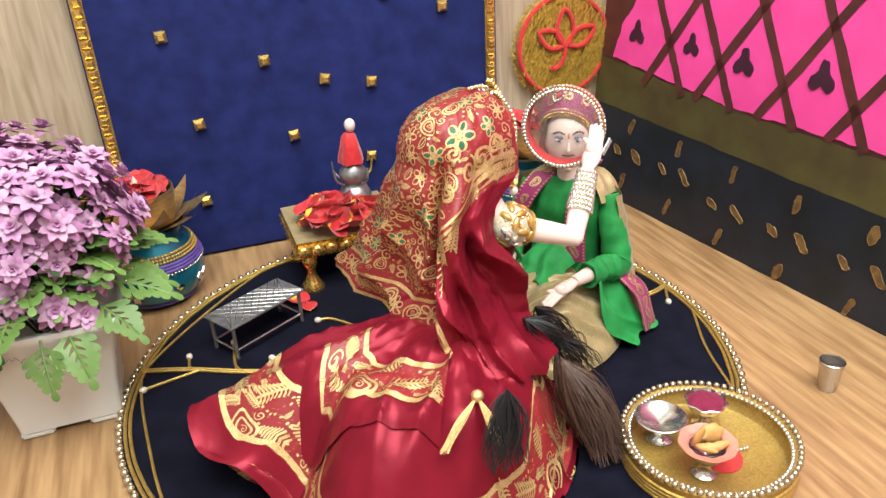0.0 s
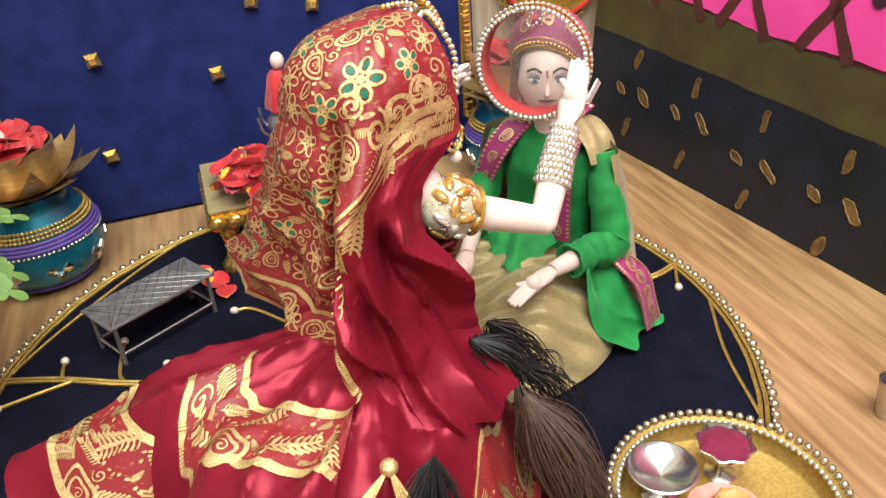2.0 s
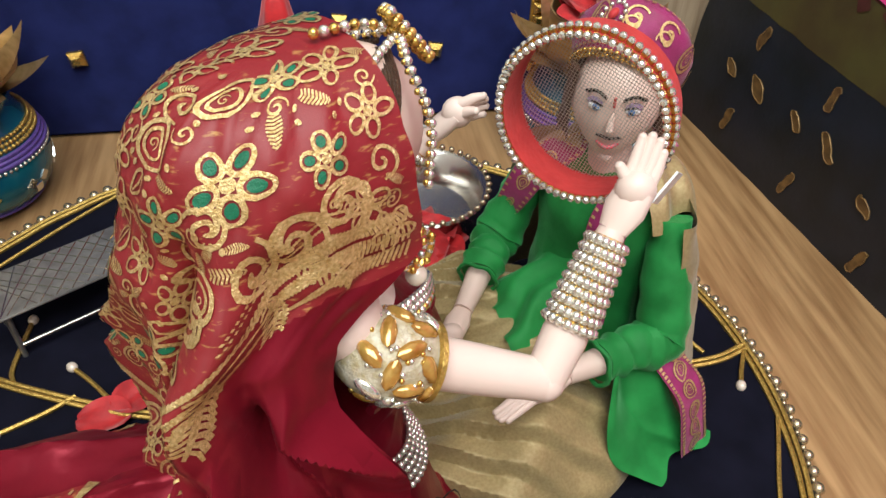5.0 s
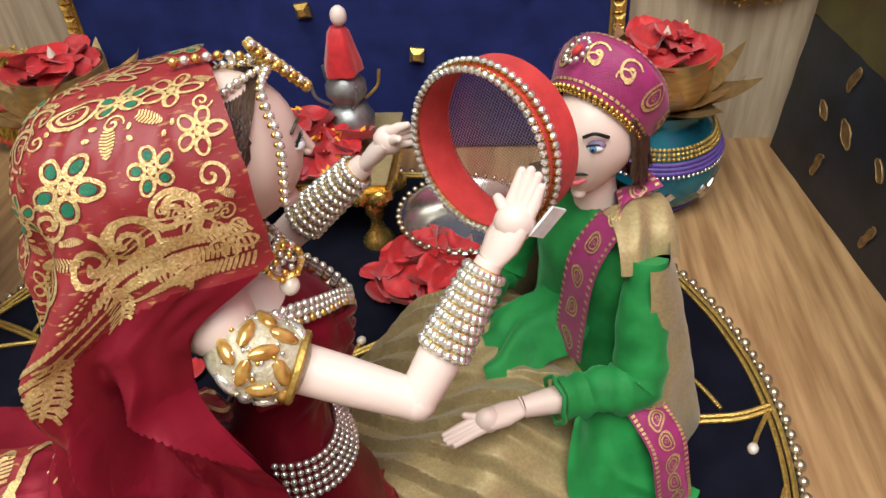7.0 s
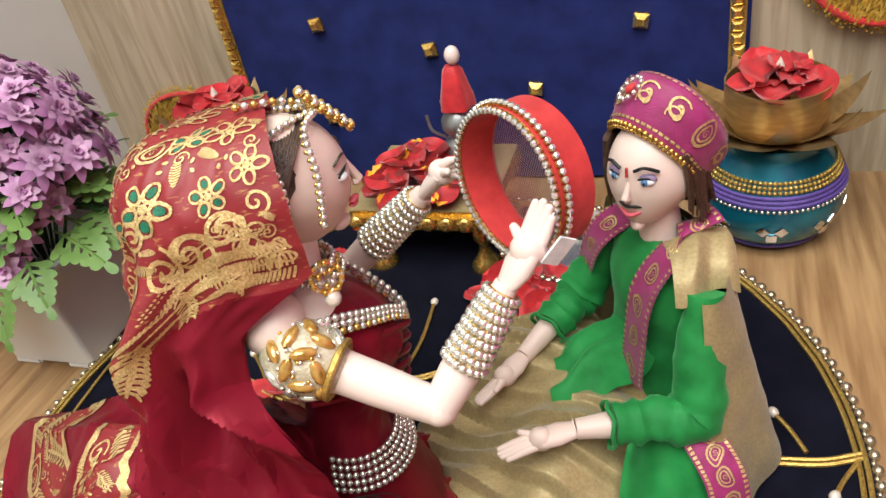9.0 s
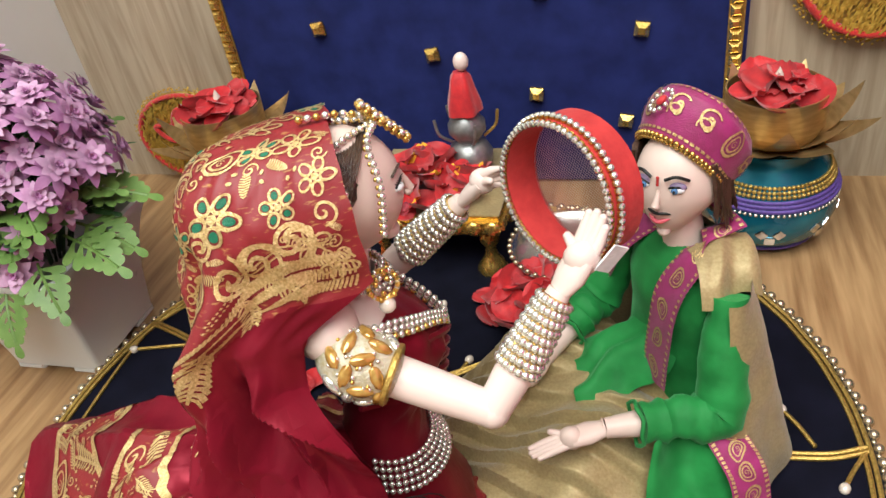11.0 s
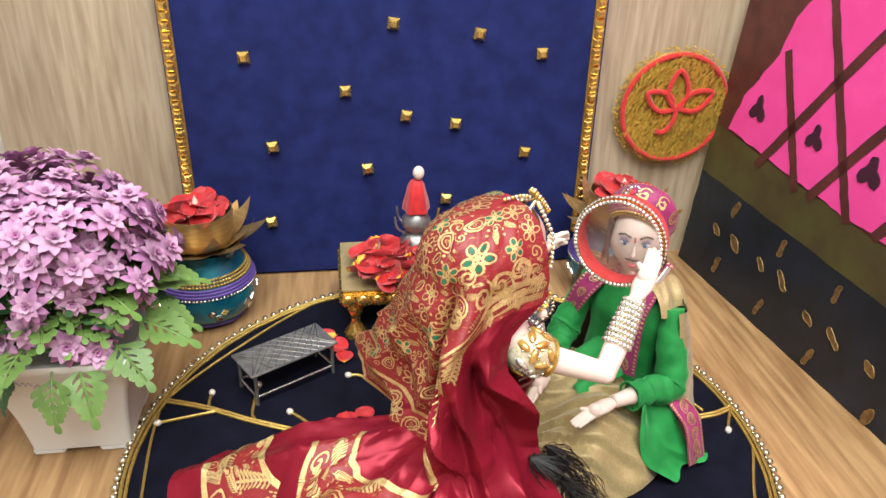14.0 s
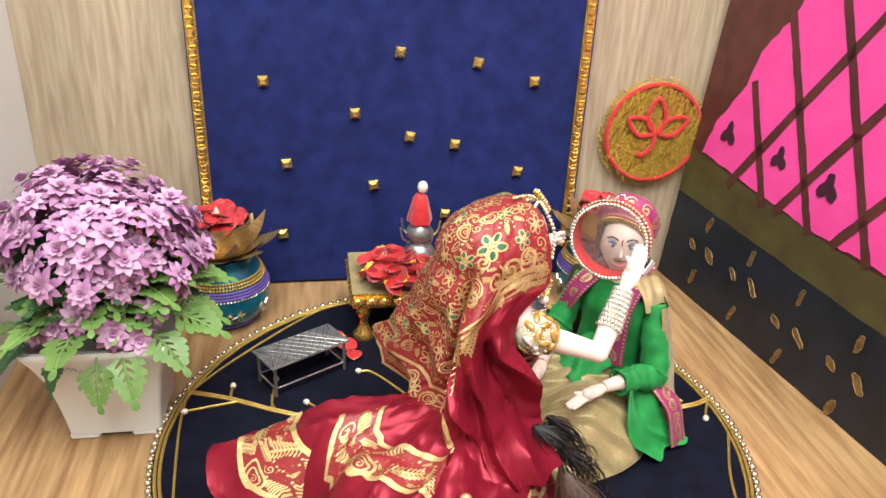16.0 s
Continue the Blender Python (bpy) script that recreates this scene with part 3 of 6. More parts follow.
# ---- planter ----
def flower_mesh(rnd):
    s = Shape()
    for ring, (n, L, w, tilt, mat) in enumerate(((8, 0.0112, 0.0023, 2, M_FLOWER), (8, 0.0094, 0.0022, 26, M_FLOWERTIP), (6, 0.0066, 0.0018, 48, M_FLOWERTIP), (5, 0.0042, 0.0014, 68, M_FLOWER))):
        for k in range(n):
            a = (k + 0.5 * ring) / n * math.tau + rnd.uniform(-0.1, 0.1)
            t = radians(tilt + rnd.uniform(-8, 8))
            pts = []
            for x, y in ((0.08, 0.35), (0.35, 0.9), (0.6, 1.0), (0.82, 0.62), (1.0, 0.0)):
                pts.append((x, y))
            left, right = [], []
            for x, y in pts:
                r, h = x * L * math.cos(t), x * L * math.sin(t) + 0.0012 * ring - 0.0016 * x * x
                for lst, sg in ((left, 1), (right, -1)):
                    ww = sg * y * w
                    lst.append((r * math.cos(a) - ww * math.sin(a), r * math.sin(a) + ww * math.cos(a), h + abs(y) * 0.0006))
            m = len(pts)
            s.add(left + right, [(i, i + 1, m + i + 1, m + i) for i in range(m - 1)], mat)
    return s.mesh("flower", smooth=True)


def frond_mesh(rnd, mat, lobes=5, length=0.034):
    """A lobed leaf: a bent midrib with blunt lobes on both sides."""
    s = Shape()

    def bend(x, y):
        return (x, y, 0.006 * (x / length) - 0.013 * (x / length) ** 2 + 0.12 * abs(y))

    def lobe(x0, y0, ang, L, w):
        c, sn = math.cos(ang), math.sin(ang)
        prof = [(0, 0.28), (0.35, 0.55), (0.7, 0.95), (0.9, 0.8), (1.0, 0.25)]
        left = [bend(x0 + p * L * c - q * w * sn, y0 + p * L * sn + q * w * c) for p, q in prof]
        right = [bend(x0 + p * L * c + q * w * sn, y0 + p * L * sn - q * w * c) for p, q in prof]
        m = len(prof)
        s.add(left + right, [(i, i + 1, m + i + 1, m + i) for i in range(m - 1)], mat)

    for k in range(lobes):
        x = length * (0.22 + 0.62 * k / lobes)
        for sg in (1, -1):
            ang = sg * radians(52 - 4 * k)
            L = length * (0.42 - 0.05 * k) * rnd.uniform(0.85, 1.1)
            lobe(x, 0, ang, L, 0.0021)
            lobe(x + 0.45 * L * math.cos(ang), 0.45 * L * math.sin(ang), ang - sg * 0.75, L * 0.48, 0.0017)
    lobe(length * 0.8, 0, 0, length * 0.24, 0.0022)
    pts = [bend(length * k / 8, 0) for k in range(8)]
    s.tube(pts, 0.0007, mat, 5)
    return s.mesh("leaf")


def build_planter():
    rnd = random.Random(11)
    cx, cy = -0.0275, 0.5215
    top = thing("flower_pot", "square white pot of mauve artificial flowers", "potted plant", (cx, cy, 0))
    s = Shape()

    def ring(h, half, corner):
        pts = []
        for q in range(4):
            for k in range(6):
                a = radians(90 * q + 90 * k / 5)
                c = half - corner
                ox, oy = (c, c) if q == 0 else (-c, c) if q == 1 else (-c, -c) if q == 2 else (c, -c)
                pts.append((ox + corner * math.cos(a), oy + corner * math.sin(a), h))
        return pts

    rows = [ring(0.004, 0.024, 0.003), ring(0.004, 0.0275, 0.003), ring(0.012, 0.0283, 0.003), ring(0.03, 0.0305, 0.003), ring(0.048, 0.034, 0.003), ring(0.061, 0.0385, 0.004), ring(0.067, 0.0415, 0.005), ring(0.0705, 0.0428, 0.005),
            ring(0.0725, 0.0425, 0.005), ring(0.0725, 0.0395, 0.005), ring(0.06, 0.036, 0.004), ring(0.058, 0.002, 0.001)]
    n = len(rows[0])
    s.add([p for r in rows for p in r], [(j * n + i, j * n + (i + 1) % n, (j + 1) * n + (i + 1) % n, (j + 1) * n + i) for j in range(len(rows) - 1) for i in range(n)] + [tuple(range(n))], M_POT)
    part("pot", s, top, "white glazed square pot")
    for sx in (-1, 1):
        for sy in (-1, 1):
            q = Shape()
            q.box((sx * 0.0185 - 0.009, sy * 0.0185 - 0.009, 0.0), (sx * 0.0185 + 0.009, sy * 0.0185 + 0.009, 0.0045), M_POT, bevel=0.0012)
            part("foot", q, top)
    # scrawled bars of ink on the pot's front
    for k, (x, z, w) in enumerate(((-0.024, 0.061, 0.012), (-0.012, 0.0575, 0.016), (-0.010, 0.053, 0.010), (-0.006, 0.0495, 0.009))):
        q = Shape()
        yb = -0.0385 + (0.061 - z) * 0.42 - 0.0006
        q.tube([(x + w * i / 8, yb, z + 0.0012 * (1 if i % 2 else -1) - 0.001 * i / 8) for i in range(9)], 0.00022, M_PURPLE, 4)
        part("ink_mark", q, top, "faint ink scrawl")
    fl = [flower_mesh(rnd) for _ in range(4)]
    lv = [frond_mesh(rnd, M_LEAF, 5), frond_mesh(rnd, M_LEAFDARK, 5, 0.030), frond_mesh(rnd, M_LEAF, 4, 0.028)]
    # crown of blooms on a dome
    k = 0
    N = 104
    for i in range(N):
        ph = math.acos(1 - (i + 0.5) / N * 0.98)
        th = i * 2.39996
        rr = 0.056 * (1 + rnd.uniform(-0.16, 0.13))
        d = Vector((math.sin(ph) * math.cos(th), math.sin(ph) * math.sin(th), math.cos(ph)))
        p = Vector((d.x * rr * 0.98, d.y * rr * 0.86, 0.108 + d.z * rr * 1.02))
        if p.z < 0.112 and rnd.random() < 0.62:
            continue
        o = part("flower", fl[i % 4], top)
        tilt = (d + Vector((rnd.uniform(-0.5, 0.5), rnd.uniform(-0.5, 0.5), rnd.uniform(0, 0.6)))).normalized()
        sc = rnd.uniform(0.8, 1.2)
        o.matrix_local = Matrix.LocRotScale(p, tilt.to_track_quat("Z", "Y") @ Euler((0, 0, rnd.uniform(0, 6))).to_quaternion(), (sc, sc, sc))
    for i in range(7):
        a = radians((-75, -60, -110, -45, -130, -20, -95)[i])
        p = Vector((0.047 * math.cos(a), 0.043 * math.sin(a), (0.086, 0.078, 0.09, 0.094, 0.083, 0.10, 0.098)[i]))
        o = part("flower", fl[i % 4], top)
        o.matrix_local = Matrix.LocRotScale(p, Vector((math.cos(a), math.sin(a), 0.35)).to_track_quat("Z", "Y"), (1.15,) * 3)
    # stems
    q = Shape()
    for i in range(40):
        a, r = rnd.uniform(0, math.tau), 0.05 * math.sqrt(rnd.random())
        q.tube([(r * 0.3 * math.cos(a), r * 0.3 * math.sin(a), 0.058), (r * 0.7 * math.cos(a), r * 0.7 * math.sin(a), 0.09), (r * math.cos(a), r * math.sin(a), 0.145 - r * 0.5)], 0.0008, M_LEAFDARK, 5)
    part("stem", q, top, "thin green plastic stems")["kind"] = "stuff"
    # leaves round the rim and under the blooms
    for i in range(110):
        a = i * 2.39996
        el = radians(rnd.uniform(0, 42))
        r0 = rnd.uniform(0.014, 0.030)
        z0 = rnd.uniform(0.082, 0.112)
        o = part("leaf", lv[i % 3], top)
        q = Euler((rnd.uniform(-0.5, 0.5), -el, a), "XYZ").to_quaternion()
        sc = rnd.uniform(0.85, 1.2)
        o.matrix_local = Matrix.LocRotScale((r0 * math.cos(a), r0 * math.sin(a), z0), q, (sc, sc, sc))
    # long leaves that hang over the pot
    for a, el, z0, r0, sc, m in ((-70, -38, 0.074, 0.036, 1.15, 0), (-88, -48, 0.072, 0.040, 1.0, 0), (-118, -44, 0.072, 0.040, 0.9, 1), (-20, -6, 0.082, 0.036, 1.25, 0), (-8, -12, 0.085, 0.036, 1.15, 0), (8, 2, 0.095, 0.036, 1.2, 0), (-45, -20, 0.08, 0.04, 1.1, 0), (-140, -20, 0.08, 0.04, 1.2, 1), (-160, -10, 0.08, 0.04, 1.2, 0), (0, 10, 0.10, 0.036, 1.1, 2), (-100, 5, 0.085, 0.036, 1.2, 0), (-125, 8, 0.088, 0.036, 1.1, 0)):
        a = radians(a)
        o = part("leaf", lv[m], top)
        o.matrix_local = Matrix.LocRotScale((r0 * math.cos(a), r0 * math.sin(a), z0), Euler((0.2, -radians(el), a), "XYZ").to_quaternion(), (sc,) * 3)


# ---- decorated water pots with brass lotus bowls ----
def petal_heap(top, c, r, h, n, rnd, mats=(M_RED,), size=0.012):
    """Curled cloth petals piled in a heap."""
    for k in range(n):
        a, q = k * 2.39996, r * math.sqrt((k + 0.5) / n) * 0.85
        s = Shape()
        L = size * rnd.uniform(0.8, 1.25)
        curl = rnd.uniform(0.3, 0.9)

        def fn(u, v):
            x, y = (u - 0.5) * 2, (v - 0.5) * 2
            w = math.sqrt(max(0.0, 1 - y * y * 0.9))
            return (x * L * 0.5 * w, y * L * 0.55, curl * L * 0.35 * (x * x * w * w + 0.6 * y * y) + 0.06 * L * math.sin(5 * x + 3 * y))

        s.grid(fn, 7, 7, mats[0], pick=(lambda u, v: mats[-1] if v < 0.17 and 0.2 < u < 0.8 else mats[0]) if len(mats) > 1 else None)
        o = part("petal", s, top)
        z = c[2] + h * (1 - (q / r) ** 2) * rnd.uniform(0.8, 1.05)
        o.matrix_local = Matrix.LocRotScale((c[0] + q * math.cos(a), c[1] + q * math.sin(a), z), Euler((rnd.uniform(-0.7, 0.7), rnd.uniform(-0.7, 0.7), rnd.uniform(0, 6))).to_quaternion(), None)


def build_pot(at, turn):
    rnd = random.Random(21)
    top = thing("water_pot", "teal clay pot with bead bands and mirror chips", "pot", at, "decorated pots", turn=turn)
    s = Shape()
    prof = [(0.0, 0.0), (0.015, 0.0), (0.022, 0.003), (0.029, 0.011), (0.0315, 0.021), (0.0305, 0.030), (0.0265, 0.040), (0.0225, 0.0455), (0.0215, 0.049), (0.0235, 0.0525), (0.0235, 0.054), (0.020, 0.053), (0.019, 0.048), (0.0, 0.046)]
    s.lathe(prof, M_TEAL, 48)
    part("body", s, top, "teal metallic body")

    def rad(z):
        for (r0, z0), (r1, z1) in zip(prof[1:], prof[2:]):
            if z0 <= z <= z1:
                return r0 + (r1 - r0) * (z - z0) / max(z1 - z0, 1e-6)
        return 0.02

    for z, w, mat, nm in ((0.0405, 0.0011, M_GOLDCORD, "gold bead band"), (0.0385, 0.0011, M_GOLDCORD, "gold bead band"), (0.0365, 0.0011, M_GOLDCORD, "gold bead band"), (0.0342, 0.0010, M_PURPLE, "purple cord band"), (0.0323, 0.0010, M_PURPLE, "purple cord band"), (0.0304, 0.0010, M_PURPLE, "purple cord band"), (0.0284, 0.0009, M_STONE, "silver bead band"), (0.0045, 0.0009, M_PURPLE, "purple cord band")):
        q = Shape()
        if mat in (M_PURPLE,):
            q.tube([((rad(z) + 0.0004) * math.cos(k / 60 * math.tau), (rad(z) + 0.0004) * math.sin(k / 60 * math.tau), z) for k in range(60)], w, mat, 6, closed=True)
        else:
            m = 84
            for k in range(m):
                q.ball(((rad(z) + 0.0004) * math.cos(k / m * math.tau), (rad(z) + 0.0004) * math.sin(k / m * math.tau), z), w, mat, 6, 4)
        part("band", q, top, nm)
    chip = Shape()
    chip.box((-0.0022, -0.0005, -0.0022), (0.0022, 0.0005, 0.0022), M_MIRROR, bevel=0.0003)
    me = chip.mesh("mirror_chip", smooth=False)
    for k in range(8):
        for dx, dz, rot in ((-0.0038, 0.0, 45), (0.0038, 0.0, 45), (0, -0.0042, 0)):
            a = k / 8 * math.tau + dx / 0.031
            z = 0.0175 + dz
            o = part("mirror_chip", me, top)
            nrm = Vector((math.cos(a), math.sin(a), -0.15 if z < 0.018 else 0.05)).normalized()
            r = rad(z) + 0.0003
            o.matrix_local = Matrix.LocRotScale((r * math.cos(a), r * math.sin(a), z), nrm.to_track_quat("Y", "Z") @ Euler((0, radians(rot), 0)).to_quaternion(), None)
    return top


def build_lotus(at, turn):
    rnd = random.Random(33)
    top = thing("lotus_bowl", "brass lotus bowl heaped with red cloth petals", "bowl", at, "lotus bowls", turn=turn)
    s = Shape()
    s.lathe([(0.0, 0.0), (0.012, 0.0), (0.016, 0.003), (0.0185, 0.010), (0.0190, 0.0265), (0.0183, 0.0265), (0.0175, 0.012), (0.0, 0.010)], M_BRASS, 40)
    part("cup", s, top, "brushed brass cup")
    for ring, (n, w, out1, up1, turn0) in enumerate(((7, 0.0105, 0.0240, 0.0125, 0.0), (7, 0.0090, 0.0200, 0.0225, 0.45))):
        for k in range(n):
            q = Shape()

            def fn(u, v, w=w, out1=out1, up1=up1):
                y = (u - 0.5) * 2 * w * (1 - v ** 1.7)
                return (0.0125 + out1 * v + 0.0015 * math.sin(3 * v) - 18 * y * y * (1 - 0.5 * v), y, up1 * v ** 1.55 + 10 * y * y)

            q.grid(fn, 6, 10, M_BRASS)
            o = part("petal", q, top, "brass lotus petal")
            o.matrix_local = Matrix.Translation((0, 0, 0.0015)) @ Euler((0, 0, k / n * math.tau + turn0)).to_matrix().to_4x4()
    petal_heap(top, (0, 0, 0.0225), 0.0165, 0.007, 13, rnd, size=0.015)
    q = Shape()
    q.lathe([(0.0, 0.037), (0.0016, 0.033), (0.002, 0.030), (0.0, 0.028)], M_CREAM, 10)
    part("shell_tip", q, top, "small cream tip")
    return top


# ---- low gold stool with petals and the stacked pots ----
def build_stool():
    rnd = random.Random(41)
    top = thing("low_stool", "small gold stool with turned legs, on the velvet mat", "stool", (0.166, 0.618, 0.0035))
    s = Shape()
    s.box((-0.042, -0.035, 0.029), (0.042, 0.040, 0.041), M_GOLD, bevel=0.003)
    part("top", s, top, "gold foil top")
    s = Shape()
    s.box((-0.040, -0.033, 0.0412), (0.040, 0.038, 0.0425), M_TISSUE, bevel=0.0004)
    part("cloth_cover", s, top, "dull gold cloth")
    for k in range(8):
        q = Shape()
        q.ball((-0.036 + k * 0.0103, -0.0355, 0.035), (0.0048, 0.0022, 0.0045), M_GOLD, 10, 6)
        part("moulding", q, top, "embossed gold knob")
    for x in (-0.031, 0.031):
        for y in (-0.024, 0.030):
            q = Shape()
            q.lathe([(0.0, 0.0), (0.0085, 0.0), (0.0088, 0.002), (0.006, 0.006), (0.0035, 0.011), (0.003, 0.016), (0.0055, 0.020), (0.0055, 0.024), (0.0035, 0.027), (0.004, 0.0292), (0.0, 0.0292)], M_GOLD, 20, (x, y, 0))
            part("leg", q, top, "turned gold leg")
    pet = thing("petal_heap", "red and yellow cloth petals on the gold stool", "petals", (0.164, 0.606, 0.047))
    petal_heap(pet, (0, 0, 0.002), 0.034, 0.013, 30, rnd, (M_RED, M_YELLOW), 0.018)
    fig = thing("stacked_pots", "stacked tarnished silver pots topped with a red bud", "figurine", (0.182, 0.632, 0.046))
    q = Shape()
    q.lathe([(0.0, 0.0), (0.008, 0.0), (0.0125, 0.006), (0.013, 0.011), (0.010, 0.017), (0.006, 0.020), (0.0, 0.020)], M_DARKMETAL, 24)
    part("lower_pot", q, fig, "tarnished silver pot")
    q = Shape()
    q.lathe([(0.0, 0.019), (0.006, 0.019), (0.0105, 0.025), (0.0105, 0.030), (0.007, 0.035), (0.005, 0.037), (0.0075, 0.040), (0.0, 0.040)], M_DARKMETAL, 24)
    part("upper_pot", q, fig, "tarnished silver pot")
    for a in (0.3, 2.4, 3.6, 5.2):
        q = Shape()
        q.tube(spline([(0.009 * math.cos(a), 0.009 * math.sin(a), 0.020), (0.016 * math.cos(a), 0.016 * math.sin(a), 0.026), (0.018 * math.cos(a), 0.016 * math.sin(a), 0.035)], 10), 0.0009, M_DARKMETAL if a > 1 else M_GOLDCORD, 6)
        part("handle", q, fig, "bent wire handle")
    q = Shape()
    q.lathe([(0.0, 0.037), (0.0095, 0.037), (0.009, 0.042), (0.007, 0.050), (0.0055, 0.057), (0.0035, 0.060), (0.0, 0.060)], M_RED, 28, ripple=lambda u, v: 0.12 * math.sin(u * math.tau * 5) * (1 - v * 0.5))
    part("red_bud", q, fig, "red velvet bud")
    q = Shape()
    q.ball((0.0015, 0, 0.0655), (0.0042, 0.004, 0.0052), M_SKIN, 14, 9)
    part("bead_tip", q, fig, "pale pink bead")


def build_bench():
    top = thing("miniature_bench", "miniature grey tin bench on the velvet mat", "bench", (0.0885, 0.546, 0.0035), turn=31)
    s = Shape()
    s.box((-0.031, -0.0145, 0.0235), (0.031, 0.0145, 0.0248), M_DARKMETAL, bevel=0.0004)
    part("seat", s, top, "embossed tin seat")
    k = -0.028
    q = Shape()
    while k < 0.029:
        for sg in (1, -1):
            a = Vector((k - 0.012 * sg, -0.0135, 0.0249))
            b = Vector((k + 0.012 * sg, 0.0135, 0.0249))
            for p in (a, b):
                p.x = min(max(p.x, -0.03), 0.03)
            q.tube([a, b], 0.00028, M_STEEL, 4)
        k += 0.0063
    part("quilt_pattern", q, top, "raised cross lines")["kind"] = "stuff"
    for x in (-0.0275, 0.0275):
        for y in (-0.0115, 0.0115):
            q = Shape()
            q.tube([(x, y, 0.0), (x, y, 0.0236)], 0.0012, M_DARKMETAL, 8)
            part("leg", q, top)
    for y in (-0.0115, 0.0115):
        q = Shape()
        q.tube([(-0.0275, y, 0.006), (0.0275, y, 0.006)], 0.0010, M_STEEL, 8)
        part("side_rail", q, top)
    for x in (-0.0275, 0.0275):
        q = Shape()
        q.tube([(x, -0.0115, 0.006), (x, 0.0115, 0.006)], 0.0010, M_STEEL, 8)
        part("end_rail", q, top)


def build_steel_bowl():
    rnd = random.Random(51)
    top = thing("steel_dish", "steel dish with pearl beads round its rim", "dish", (0.243, 0.583, 0.0035))
    s = Shape()
    s.lathe([(0.0, 0.0), (0.018, 0.0), (0.026, 0.008), (0.030, 0.024), (0.032, 0.026), (0.0312, 0.0268), (0.0285, 0.0255), (0.024, 0.010), (0.0, 0.004)], M_STEEL, 44)
    part("bowl", s, top, "polished steel")
    b = Shape()
    b.ball((0, 0, 0), 0.0016, M_PEARL, 8, 6)
    me = b.mesh("rim_bead")
    for k in range(40):
        o = part("rim_bead", me, top)
        o.location = (0.0318 * math.cos(k / 40 * math.tau), 0.0318 * math.sin(k / 40 * math.tau), 0.0278)
    pet = thing("petal_heap", "red cloth petals heaped by the steel dish", "petals", (0.232, 0.553, 0.006))
    petal_heap(pet, (0, 0, 0.002), 0.030, 0.018, 26, rnd, (M_RED,), 0.017)


# ---- offering plate ----
def build_plate():
    rnd = random.Random(61)
    c = (0.2865, 0.330, 0.0)
    top = thing("offering_plate", "round gold card plate edged with pearls and silver beads", "plate", c)
    R = 0.0425
    s = Shape()
    s.lathe([(0.0, 0.006), (R - 0.005, 0.006), (R - 0.0035, 0.007), (R - 0.002, 0.0155), (R, 0.0165), (R + 0.001, 0.0155), (R, 0.009), (R - 0.001, 0.004), (R - 0.004, 0.001), (0.0, 0.001)], M_THALI, 72)
    part("dish", s, top, "gold glitter card")
    for k in range(4):
        q = Shape()
        z = 0.0045 + k * 0.0022
        q.tube([((R + 0.0007) * math.cos(j / 90 * math.tau), (R + 0.0007) * math.sin(j / 90 * math.tau), z) for j in range(90)], 0.0011, M_GOLDCORD, 6, closed=True)
        part("side_cord", q, top, "gold cord")
    b = Shape()
    b.ball((0, 0, 0), 0.00175, M_PEARL, 10, 6)
    me = b.mesh("pearl")
    for k in range(68):
        a = k / 68 * math.tau
        o = part("pearl", me, top)
        o.location = ((R + 0.0006) * math.cos(a), (R + 0.0006) * math.sin(a), 0.0176)
    b = Shape()
    b.ball((0, 0, 0), 0.00115, M_STONE, 8, 5)
    me = b.mesh("silver_bead")
    for k in range(92):
        a = k / 92 * math.tau
        o = part("silver_bead", me, top)
        o.location = ((R - 0.0028) * math.cos(a), (R - 0.0028) * math.sin(a), 0.0158)
    q = Shape()
    q.lathe([(0.0, 0.0068), (0.0115, 0.0068), (0.0115, 0.0062), (0.0, 0.0062)], M_REDPAPER, 32, (0.003, -0.006, 0))
    part("red_spot", q, top, "red paper circle")
    q = Shape()
    for k in range(9):
        q.ball((0.004 + k * 0.0019, -0.0055 - 0.0002 * k, 0.0079), 0.0010, M_STONE, 8, 5)
    part("bead_row", q, top, "row of silver beads")

    def goblet(x, y, h, r, scallop, label, name):
        g = thing(name, label, "goblet", (c[0] + x, c[1] + y, 0.0062))
        q = Shape()
        rip = (lambda u, v: 0.07 * math.cos(u * math.tau * 8) * (1 if v > 0.5 else 0.0)) if scallop else None
        q.lathe([(0.0, 0.0), (r * 0.55, 0.0), (r * 0.58, 0.001), (r * 0.32, 0.003), (r * 0.25, h * 0.35), (r * 0.5, h * 0.5), (r * 0.85, h * 0.78), (r, h), (r * 0.95, h + 0.0003), (r * 0.75, h * 0.8), (0.0, h * 0.62)], M_STEEL, 40, ripple=rip)
        part("cup", q, g, "silver cup")
        return g

    goblet(-0.016, 0.019, 0.014, 0.0135, False, "plain silver pedestal dish on the gold plate", "pedestal_dish")
    g = goblet(0.011, 0.018, 0.017, 0.0108, True, "scalloped silver goblet heaped with maroon powder", "powder_goblet")
    q = Shape()
    q.lathe([(0.0095, 0.0150), (0.0085, 0.0168), (0.005, 0.0178), (0.0, 0.0182)], M_MAROONPOWDER, 28, ripple=lambda u, v: 0.05 * math.sin(u * 40))
    part("powder", q, g, "maroon powder")
    g = goblet(-0.011, -0.012, 0.018, 0.0112, False, "silver pedestal dish with coral rim and fried snacks", "snack_goblet")
    q = Shape()
    q.lathe([(0.0088, 0.0172), (0.0125, 0.0182), (0.0138, 0.0195), (0.0134, 0.0200), (0.009, 0.0182)], M_PINKPLATE, 64, ripple=lambda u, v: 0.07 * abs(math.sin(u * math.tau * 4)) * v)
    part("rim", q, g, "coral scalloped rim")
